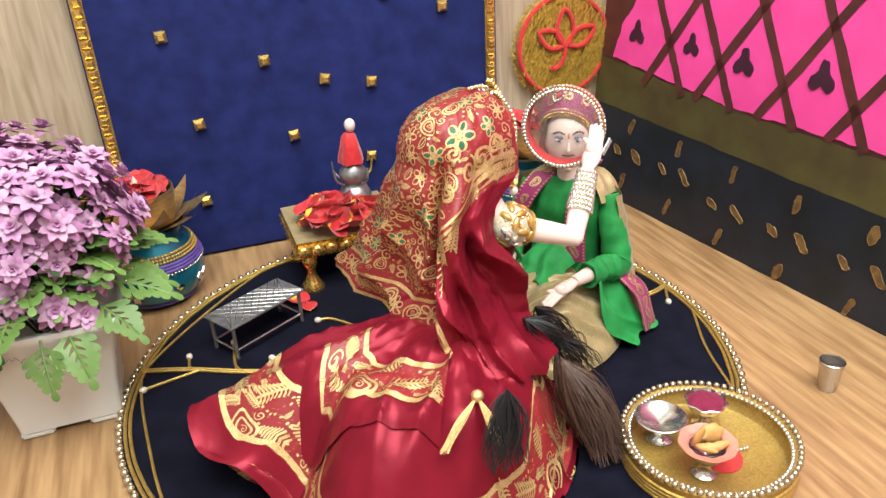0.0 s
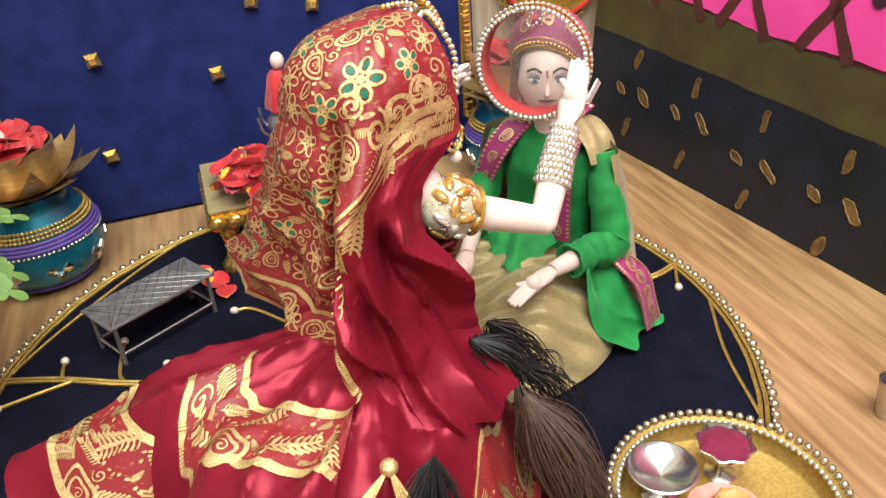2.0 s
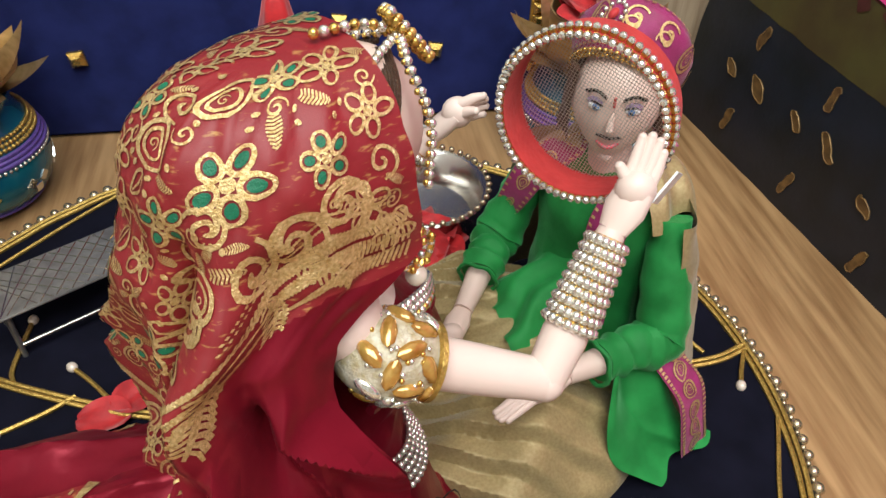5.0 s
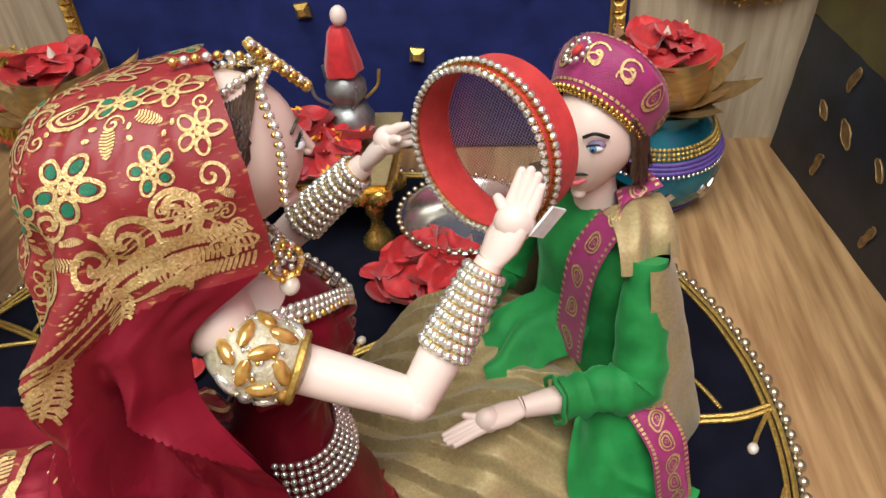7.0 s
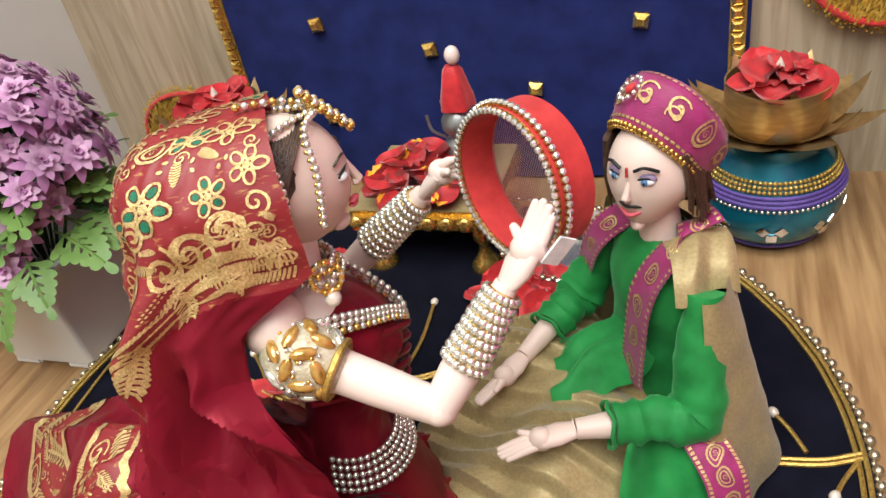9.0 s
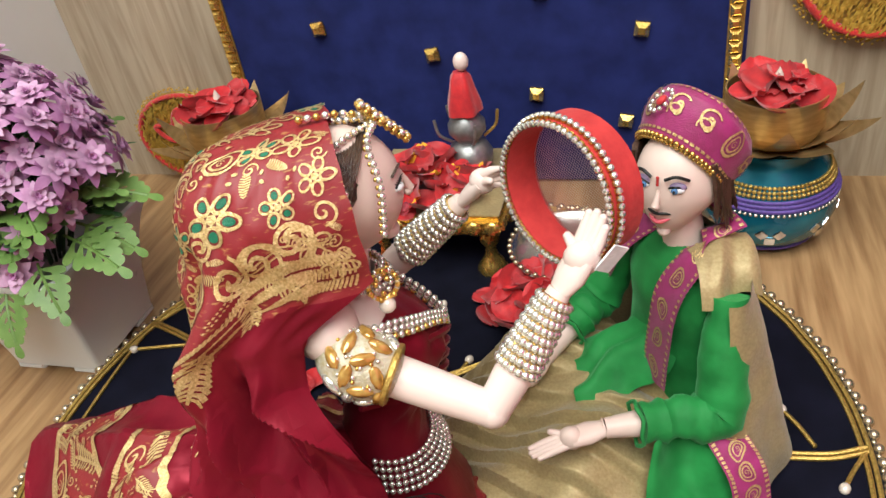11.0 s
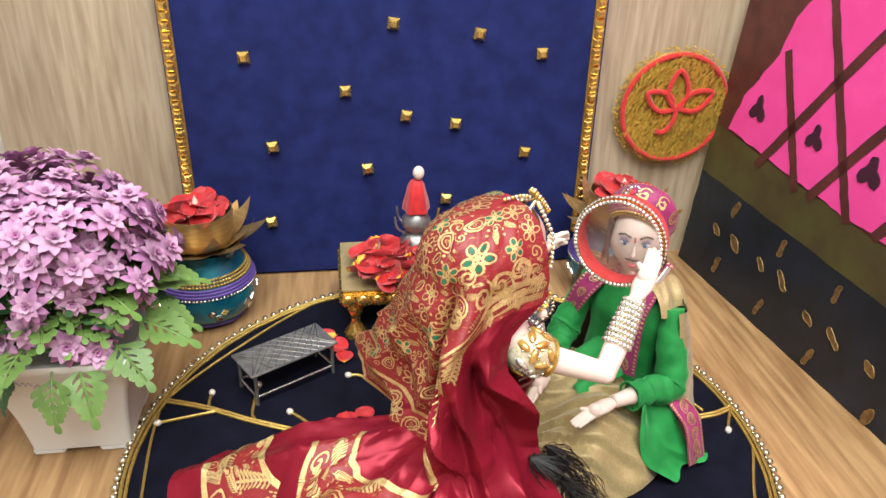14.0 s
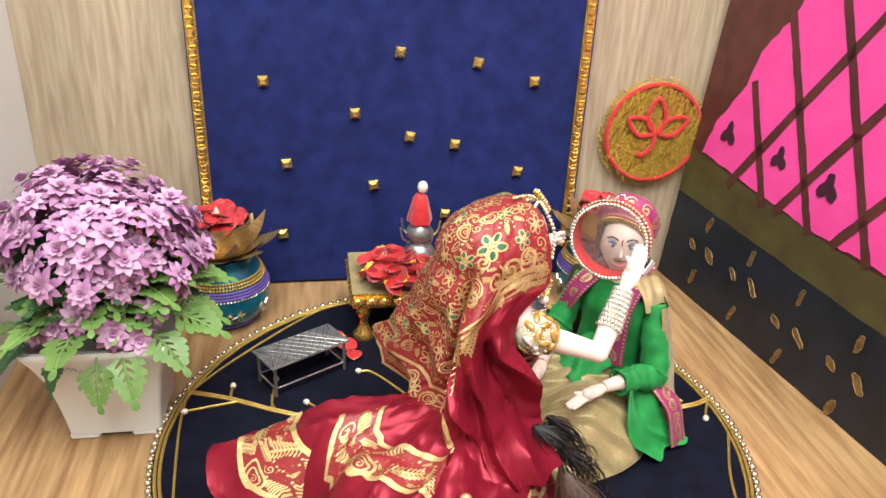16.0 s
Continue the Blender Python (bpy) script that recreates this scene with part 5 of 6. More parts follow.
def build_bride():
    rnd = random.Random(81)
    B = BRIDE
    s = Shape()
    # body
    ring = [(0.136, 0.000, 0.0072, 0.0066), (0.130, -0.003, 0.010, 0.012), (0.124, -0.004, 0.013, 0.021), (0.114, 0.002, 0.017, 0.0215), (0.104, 0.006, 0.018, 0.0195), (0.094, 0.004, 0.015, 0.0165), (0.082, -0.001, 0.0125, 0.0145), (0.070, -0.003, 0.0145, 0.0175), (0.052, -0.004, 0.021, 0.026), (0.03, -0.004, 0.028, 0.032)]

    def torso(u, v):
        k = v * (len(ring) - 1)
        i = min(int(k), len(ring) - 2)
        t = k - i
        z, f, a, b = [p + (q - p) * t for p, q in zip(ring[i], ring[i + 1])]
        th = u * math.tau
        pl = 0.0006 * math.sin(th * 9 + z * 500) if v > 0.2 else 0
        return B(f + (a + pl) * math.cos(th), (b + pl) * math.sin(th), z)

    s.grid(torso, 40, 27, M_SATIN, True, lambda u, v: M_SKIN if v < 0.17 else M_SATIN)
    s.tube([B(-0.002, 0, 0.130), B(0.0, 0, 0.146)], [0.0072, 0.0066], M_SKIN, 16)
    # folded blouse pleats across the chest
    for k in range(5):
        pts = spline([B(-0.010, 0.021, 0.118 - 0.004 * k), B(0.0135 - 0.0008 * k, 0.0135, 0.112 - 0.005 * k), B(0.0255 - 0.001 * k, 0.0, 0.103 - 0.005 * k), B(0.016 - 0.001 * k, -0.014, 0.097 - 0.004 * k)], 20)
        s.tube(pts, 0.0013, M_SATIN, 6)
    # head, face
    s.ball(B(0.0033, 0, 0.1622), 1.0, M_SKIN2, 32, 22, Matrix.Identity(3))
    n0 = len(s.v) - 32 * 23
    for i in range(n0, len(s.v)):
        p = Vector(s.v[i]) - B(0.0033, 0, 0.1622)
        f, r, z = p.dot(B.a), p.dot(B.s), p.z
        jaw = 1 - 0.24 * smoothstep(-0.05, -1.0, z)
        s.v[i] = tuple(B(0.0033 + f * 0.0172 * (jaw if f < 0 else 1), r * 0.0134 * jaw, 0.1622 + z * 0.0196))
    s.tube([B(0.0196, 0, 0.1642), B(0.0212, 0, 0.1602), B(0.0224, 0, 0.1572)], [0.0008, 0.0011, 0.0013], M_SKIN2, 10)
    s.ball(B(0.0216, 0, 0.1566), (0.0013, 0.0017, 0.0011), M_SKIN2, 10, 6)
    s.ball(B(0.0196, 0, 0.1516), (0.0013, 0.0024, 0.0008), M_LIP, 12, 6)
    s.ball(B(0.0192, 0, 0.1502), (0.0013, 0.0022, 0.0008), M_LIP, 12, 6)
    s.ball(B(0.0140, 0, 0.1460), (0.0030, 0.0036, 0.0026), M_SKIN2, 12, 6)
    for sg in (1, -1):
        s.ball(B(0.0176, sg * 0.0070, 0.1630), (0.0016, 0.0021, 0.0012), M_EYEWHITE, 12, 7)
        s.ball(B(0.0182, sg * 0.0070, 0.1630), (0.0009, 0.0010, 0.0010), M_HAIR, 10, 6)
        s.tube(spline([B(0.0189, sg * 0.0040, 0.1640), B(0.0188, sg * 0.0062, 0.1647), B(0.0166, sg * 0.0088, 0.1636)], 10), 0.00035, M_BLACK, 5)
        s.tube(spline([B(0.0198, sg * 0.0032, 0.1674), B(0.0188, sg * 0.0062, 0.1688), B(0.0160, sg * 0.0090, 0.1674)], 10), 0.00038, M_HAIR, 5)
        for k in range(5):
            a = B(0.0186 - 0.0005 * k, sg * (0.0052 + 0.0008 * k), 0.1646)
            s.tube([a, a + B.a * 0.0014 + B.s * sg * 0.0004 * k + Vector((0, 0, 0.0008))], 0.00014, M_BLACK, 4)
    # hair
    s.ball(B(-0.0036, 0, 0.1640), 1.0, M_HAIR, 32, 18, Matrix.Identity(3))
    n0 = len(s.v) - 32 * 19
    for i in range(n0, len(s.v)):
        p = Vector(s.v[i]) - B(-0.0036, 0, 0.1640)
        f, r, z = p.dot(B.a), p.dot(B.s), p.z
        fz = 0.1635 + z * 0.0185
        s.v[i] = tuple(B(min(-0.0036 + f * 0.0178, -0.001 + 0.0145 * smoothstep(0.156, 0.180, fz)), r * (0.0162 - 0.0022 * smoothstep(0.165, 0.15, fz)), fz))
    for k in range(46):
        sg = 1 if k % 2 else -1
        t = k / 46
        s.tube(spline([B(0.0130 - 0.016 * t, sg * 0.0015, 0.1795 + 0.0015 * t), B(0.0080 - 0.017 * t, sg * 0.0110, 0.1755), B(0.0020 - 0.015 * t, sg * 0.0156, 0.166), B(-0.004 - 0.012 * t, sg * 0.0158, 0.150)], 10), 0.0007, M_HAIR, 5)
    # head jewellery
    for f0, f1 in ((0.0125, 0.0090), (0.0025, 0.0005)):
        for sg in (1, -1):
            pts = spline([B(0.0172, 0, 0.181), B(f0 - 0.001, sg * 0.0095, 0.1795), B((f0 + f1) / 2 + 0.0005, sg * 0.0166, 0.170), B(f1, sg * 0.0186, 0.156)], 30)
            bead_string(s, pts, 0.00105, M_STONE)
            bead_string(s, [p + Vector((0, 0, -0.0002)) - B.a * 0.0008 for p in pts], 0.0007, M_GOLD, 3)
    bead_string(s, spline([B(0.0172, 0, 0.181), B(0.008, 0, 0.1850), B(-0.004, 0, 0.1865)], 20), 0.00115, M_STONE, second=M_GOLD)
    for k in range(8):
        for j in (-1, 0, 1):
            c = B(0.0135 + 0.0015 * k, 0.0012 + 0.0019 * j * (1 - abs(k - 3.5) / 7), 0.1868 - 0.0018 * k)
            s.ball(c, 0.00105, M_STONE if (j + k) % 2 else M_AMBER, 8, 5)
            s.ball(c - B.a * 0.0007 - Vector((0, 0, 0.0005)), 0.00115, M_GOLD, 6, 4)
    # earrings
    for sg in (1, -1):
        c = B(0.0055, sg * 0.0192, 0.142)
        for rr, nn in ((0.0042, 13), (0.0022, 7)):
            for k in range(nn):
                a = k / nn * math.tau
                s.ball(c + B.a * rr * math.cos(a) + Vector((0, 0, rr * math.sin(a) * 1.15)) + B.s * sg * 0.0006 * (k % 2), 0.0009, M_GOLD if k % 2 else M_STONE, 7, 5)
        s.tube([c + B.a * 0.0042 * math.cos(a) + Vector((0, 0, 0.0048 * math.sin(a))) for a in [k / 20 * math.tau for k in range(20)]], 0.0008, M_GOLD, 6, closed=True)
        s.ball(c - Vector((0, 0, 0.0072)), 0.0025, M_CREAM, 12, 8)
    # necklaces
    for k, (z, a, b) in enumerate(((0.1385, 0.0085, 0.0082), (0.1365, 0.0092, 0.0090), (0.1345, 0.0105, 0.0105))):
        bead_string(s, [B(0.001 + a * math.cos(t), b * math.sin(t), z - 0.002 * math.cos(t)) for t in [j / 40 * math.tau for j in range(41)]], 0.00095, M_GOLD if k == 1 else M_STONE)
    for k in range(3):
        pts = spline([B(-0.016, 0.0135, 0.1335 - 0.0006 * k), B(-0.006, 0.0215 + 0.0006 * k, 0.1315 - 0.0019 * k), B(0.008, 0.0175 + 0.0006 * k, 0.1262 - 0.0020 * k), B(0.0195 + 0.0006 * k, 0.008, 0.117 - 0.002 * k), B(0.0255, 0.0, 0.110 - 0.0022 * k), B(0.0195, -0.008, 0.117 - 0.002 * k), B(0.004, -0.0185, 0.128), B(-0.008, -0.0205, 0.132)], 70)
        bead_string(s, pts, 0.0012, M_STONE, second=M_GOLD if k == 2 else None)
    # waist belt
    for k in range(5):
        pts = [B(-0.003 + (0.0165 + 0.0011 * k) * math.cos(t), (0.0195 + 0.0012 * k) * math.sin(t), 0.0715 - 0.0022 * k - 0.004 * math.cos(t)) for t in [-2.1 + j / 30 * 4.2 for j in range(31)]]
        bead_string(s, pts, 0.0011, M_STONE)
    # sleeves with amber stones, and arms
    for sg in (1, -1):
        c = B(-0.0070, sg * 0.0240, 0.1222)
        arm = (B(0.0236, 0.0445, 0.1078) - c) if sg > 0 else (B(0.016, -0.036, 0.104) - c)
        q = arm.normalized().to_track_quat("Z", "Y").to_matrix()
        s.ball(c + arm * 0.02, (0.0099, 0.0102, 0.0134), M_SLEEVE, 22, 14, q)
        s.ball(B(-0.0125, sg * 0.0150, 0.1300), (0.0095, 0.0095, 0.0090), M_SKIN, 18, 12)
        rim = c + arm.normalized() * 0.0100
        s.tube([rim + q @ Vector((0.0082 * math.cos(t), 0.0082 * math.sin(t), 0.0)) for t in [j / 28 * math.tau for j in range(28)]], 0.0011, M_GOLDCORD, 6, closed=True)
        for k in range(90):
            z, t = rnd.uniform(-0.65, 0.68), rnd.uniform(0, math.tau)
            h = math.sqrt(1 - z * z)
            p = c + arm * 0.02 + q @ Vector((0.0101 * h * math.cos(t), 0.0104 * h * math.sin(t), 0.0130 * z))
            s.ball(p, 0.0007, M_STONE if k % 3 else M_GOLD, 6, 4)
        for k in range(26):
            z, t = -0.62 + 1.24 * k / 25, k * 2.4
            h = math.sqrt(1 - z * z)
            d = q @ Vector((h * math.cos(t), h * math.sin(t), z))
            p = c + arm * 0.02 + q @ Vector((0.0100 * h * math.cos(t), 0.0103 * h * math.sin(t), 0.0129 * z))
            s.ball(p, (0.0020, 0.0039, 0.0014), M_AMBER if k % 4 else M_STONE, 8, 5, d.to_track_quat("Z", "Y").to_matrix() @ Euler((0, 0, k)).to_matrix())
    limbs = {1: (B(-0.004, 0.0250, 0.1200), B(0.0236, 0.0445, 0.1075), B(0.0490, 0.0388, 0.1362)), -1: (B(-0.008, -0.0235, 0.121), B(0.014, -0.0365, 0.104), B(0.0425, -0.0195, 0.1345))}
    for sg, (sh, el, wr) in limbs.items():
        s.tube([sh, sh.lerp(el, 0.5), sh.lerp(el, 0.93), el], [0.0064, 0.0060, 0.0052, 0.0050], M_SKIN, 18)
        s.ball(el, 0.0052, M_SKIN, 16, 10)
        s.tube([el, el.lerp(wr, 0.3), el.lerp(wr, 0.7), wr], [0.0050, 0.0056, 0.0044, 0.0033], M_SKIN, 18)
        d = (wr - el).normalized()
        q = d.to_track_quat("Z", "Y").to_matrix()
        rows = 9
        for k in range(rows):
            t = 0.38 + 0.60 * k / rows
            c = el.lerp(wr, t)
            rr = 0.0060 - 0.0016 * k / rows
            m = 18
            for j in range(m):
                a = (j + 0.5 * (k % 2)) / m * math.tau
                s.ball(c + q @ Vector((rr * math.cos(a), rr * math.sin(a), 0)), 0.00135, M_STONE, 7, 5)
            s.tube([c + d * 0.0010 + q @ Vector(((rr - 0.0003) * math.cos(a), (rr - 0.0003) * math.sin(a), 0)) for a in [i / 16 * math.tau for i in range(16)]], 0.00045, M_GOLD, 5, closed=True)
    wr = limbs[1][2]
    palm = B(0.0562, 0.0382, 0.1440)
    fingers(s, wr, palm, [B(0.0628, 0.0398, 0.1515), B(0.0632, 0.0378, 0.1540), B(0.0624, 0.0356, 0.1550), B(0.0606, 0.0338, 0.1545)], B(0.0545, 0.0338, 0.1490), M_SKIN, 0.0044)
    s.box((-0.0045, -0.0003, -0.0028), (0.0045, 0.0003, 0.0028), M_EYEWHITE, Matrix.Translation(B(0.0625, 0.0425, 0.1440)) @ Euler((0.4, -0.9, 0.3)).to_matrix().to_4x4())
    wr = limbs[-1][2]
    fingers(s, wr, B(0.0485, -0.0135, 0.1435), [B(0.0520, -0.0080, 0.1500), B(0.0535, -0.0085, 0.1480), B(0.0540, -0.0085, 0.1455), B(0.0530, -0.0085, 0.1430)], B(0.0490, -0.0075, 0.1465), M_SKIN, 0.0038)
    # skirt
    BAND0, BAND1 = 0.68, 0.88
    band_shift = lambda u: 0.09 * smoothstep(204, 212, u * 360) * smoothstep(290, 270, u * 360)

    def hem_mat(u, v):
        v *= 1.16
        out = band_shift(u)
        if BAND0 + out < v < BAND1 + out or 1.05 < v < 1.12:
            return M_BROCADE
        return M_SATIN

    s.grid(lambda u, v: skirt(u, v * 1.16), 240, 58, M_SATIN, True, hem_mat)
    emb = Embroidery(s, skirt, 0.0004)
    probe, du, dv = emb.basis(0.5, 0.7)
    emb.flip = 1 if du.cross(dv).z > 0 else -1
    band = lambda u, v, p: True
    taken = []
    for tries, size, gap, kinds in ((400, 0.0092, 0.80, ("paisley", "feather", "leaf")), (900, 0.0052, 0.85, ("leaf", "spiral", "feather")), (1800, 0.0030, 0.9, ("leaf", "spiral", "leaf")), (3000, 0.0010, 1.15, ("dot",))):
        scatter(emb, rnd, band, tries, size, gap, taken, kinds, 0.36, 0.57, 0.705, 0.855)
        scatter(emb, rnd, band, tries, size, gap, taken, kinds, 0.575, 0.86, 0.795, 0.945)
        scatter(emb, rnd, band, tries // 4, size * 0.8, gap, taken, kinds, 0.44, 0.60, 1.055, 1.115)
    for dg in range(400, 1280):
        u = dg / 4 / 360
        for vv in (BAND0 + 0.004 + band_shift(u), BAND1 - 0.004 + band_shift(u)):
            emb.line(emb.put(u, vv, 1.57 + 0.5, 0.0024), [(-0.8, 0), (0, 0), (0.8, 0)], 0.22, M_ZARI)
    s.grid(tier, 70, 36, M_SATIN, False, lambda u, v: M_BROCADE if 0.46 < v < 0.83 else M_SATIN)
    et = Embroidery(s, tier, 0.0004, emb.flip)
    taken = []
    for tries, size, gap, kinds in ((300, 0.0092, 0.80, ("paisley", "feather", "leaf")), (700, 0.0050, 0.85, ("leaf", "spiral", "feather")), (1200, 0.0029, 0.9, ("leaf", "spiral", "leaf")), (1500, 0.0010, 1.15, ("dot",))):
        scatter(et, rnd, band, tries, size, gap, taken, kinds, 0.03, 0.97, 0.53, 0.76)
    for j in range(150):
        for vv in (0.475, 0.815):
            et.line(et.put(0.01 + 0.98 * j / 150, vv, 1.57 + 0.5, 0.0024), [(-0.8, 0), (0, 0), (0.8, 0)], 0.22, M_ZARI)
    # veil
    def veil_mat(u, v):
        p = veil(u, v)
        return M_BROCADE if p.z > brocade_edge(u) else M_SATIN

    s.grid(veil, 230, 130, M_SATIN, False, veil_mat)
    ev = Embroidery(s, veil, 0.0003, 1)
    probe, du, dv = ev.basis(0.3, 0.5)
    if du.cross(dv).dot(probe - B(-0.02, 0, probe.z)) < 0:
        ev.flip = -1
    # scattered flowers, leaves and scrolls over the head and back
    def clear(u, v, p):
        zone = 0.010 + 0.019 * smoothstep(0.04, 0.16, u) if u < 0.40 else 0.004
        low = veil_bottom(u) + 0.021 if u > 0.44 else 0.0
        return p.z > max(brocade_edge(u) + zone, low)

    taken = [(veil(0.27, veil_v(0.27, 0.1735)), 0.0088), (veil(0.10, veil_v(0.10, 0.1745)), 0.0066)]
    for tries, size, gap, kinds in ((900, 0.0050, 0.86, ("flower", "flower", "paisley", "green", "flower")), (4200, 0.0035, 0.74, ("leaf", "spiral", "leaf", "outline", "spiral")), (6500, 0.0022, 0.72, ("leaf", "spiral", "leaf")), (5000, 0.0008, 1.2, ("dot",))):
        scatter(ev, rnd, clear, tries, size, gap, taken, kinds, 0.015, 0.985, 0.02, 0.97)
    # the great border motif on her right: scrolls, hatched bands and a plumed tail
    ev.blossom(ev.put(0.27, veil_v(0.27, 0.1735), 0.2, 0.0074), M_ZARI, M_GREENSTITCH)
    ev.blossom(ev.put(0.10, veil_v(0.10, 0.1745), 0.9, 0.0050), M_ZARI, M_GREENSTITCH)
    for u, z, sz, hd in ((0.16, 0.1615, 0.0062, 1), (0.23, 0.158, 0.0058, -1), (0.085, 0.166, 0.006, 1), (0.33, 0.150, 0.0052, 1), (0.36, 0.136, 0.0048, -1), (0.31, 0.1665, 0.0045, -1), (0.345, 0.1235, 0.0042, 1)):
        ev.spiral(ev.put(u, veil_v(u, z), 3 * u * 6, sz), M_ZARI, 1.9, hd)
        ev.spiral(ev.put(u, veil_v(u, z), 3 * u * 6 + 0.4, sz * 1.18), M_ZARI, 0.7, hd)
    for row in range(3):
        for j in range(60):
            u = 0.01 + 0.315 * j / 60
            z = brocade_edge(u) + 0.004 + row * 0.0042
            ev.line(ev.put(u, veil_v(u, z), 1.2 - 1.1 * u * 3 + 0.5 * row, 0.0023), [(-0.8, 0), (0, 0.1), (0.8, 0)], 0.20, M_ZARI)
    for row in range(2):
        for j in range(48):
            u = 0.02 + 0.25 * j / 48
            z = brocade_edge(u) + 0.0165 + row * 0.0016
            ev.fill(ev.put(u, veil_v(u, z), 0.3, 0.00055), [(1, 0), (0, 0.7), (-1, 0), (0, -0.7)], M_ZARI)
    for u, z, t, sz in ((0.20, 0.147, 1.9, 0.0075), (0.12, 0.152, 2.4, 0.0070), (0.27, 0.135, 1.2, 0.0080), (0.315, 0.126, 1.7, 0.0080)):
        ev.feather(ev.put(u, veil_v(u, z), t, sz), M_ZARI, 9)
    for j in range(9):
        z = 0.128 - 0.0030 * j
        u = 0.325 + 0.0025 * math.sin(j)
        ev.line(ev.put(u, veil_v(u, z), 0.5 + 0.1 * j, 0.0062 - 0.0003 * j), [(-0.9, -0.2), (-0.3, 0.15), (0.3, 0.15), (0.9, -0.3)], 0.10, M_ZARI)
    # lower border band of the veil on her left and back
    for j in range(150):
        u = 0.47 + 0.50 * j / 150
        for dz in (0.0015, 0.0165):
            z = veil_bottom(u) + dz
            ev.line(ev.put(u, veil_v(u, z), 0.9, 0.0018), [(-0.8, 0), (0, 0), (0.8, 0)], 0.28, M_ZARI)
    for j in range(13):
        u = 0.49 + 0.47 * j / 13
        z = veil_bottom(u) + 0.009
        (ev.paisley if j % 2 else ev.blossom)(ev.put(u, veil_v(u, z), 0.5 * j, 0.0055), M_ZARI)
    # border strip down the satin on her right
    for j in range(30):
        z = 0.092 - 0.0009 * j
        for u in (0.355 - 0.0010 * j, 0.425 - 0.0010 * j):
            ev.line(ev.put(u, veil_v(u, z), 0.4, 0.0018), [(-0.9, 0), (0, 0), (0.9, 0)], 0.3, M_ZARI)
        if j % 5 == 2:
            ev.paisley(ev.put(0.390 - 0.0010 * j, veil_v(0.385, z), j, 0.0050), M_ZARI)
    # dark red lining under the hood
    s.grid(lambda u, v: veil(u, v) + (B(-0.006, 0, 0.14) - veil(u, v)).normalized() * 0.0012, 60, 30, M_SATIN)
    # gold tassels and black fringe
    def tassel(p, q, mat, r0, n, spread):
        p, q = Vector(p), Vector(q)
        for i in range(n):
            e = q + Vector((rnd.uniform(-1, 1), rnd.uniform(-1, 1), 0)) * spread
            e.z = max(e.z, 0.006)
            mid = p.lerp(e, 0.5) + Vector((rnd.uniform(-1, 1), rnd.uniform(-1, 1), rnd.uniform(0, 1))) * spread * 0.6
            s.tube(spline([p, mid, e], 8), [r0 * (1 - 0.08 * k) for k in range(9)], mat, 4, caps=False)

    tassel((0.165, 0.341, 0.072), (0.143, 0.326, 0.06), M_ZARI, 0.0003, 44, 0.0020)
    tassel((0.165, 0.341, 0.072), (0.168, 0.323, 0.058), M_ZARI, 0.0003, 44, 0.0024)
    s.ball((0.165, 0.341, 0.072), 0.0030, M_ZARI, 10, 7)
    tassel((0.179, 0.34, 0.072), (0.167, 0.318, 0.055), M_BLACK, 0.00035, 150, 0.0095)
    tassel(B(-0.018, 0.040, 0.078), B(-0.004, 0.050, 0.062), M_BLACK, 0.0003, 120, 0.009)
    tassel((0.222, 0.377, 0.066), (0.243, 0.384, 0.034), M_BLACK, 0.0003, 120, 0.012)
    tassel((0.215, 0.384, 0.082), (0.235, 0.392, 0.050), M_BLACK, 0.0003, 90, 0.010)
    tassel((0.223, 0.372, 0.056), (0.240, 0.350, 0.010), M_BROWNHAIR, 0.00033, 420, 0.013)
    tassel((0.221, 0.374, 0.058), (0.236, 0.362, 0.016), M_BROWNHAIR, 0.00033, 200, 0.009)
    solid("bride_doll", s, "kneeling doll in maroon satin and gold brocade veil, rhinestone jewellery", "doll")


GROOM_HEAD = Frame((0.2935, 0.4985, 0.1225), (-0.43, -0.903, 0), (0.903, -0.43, 0))


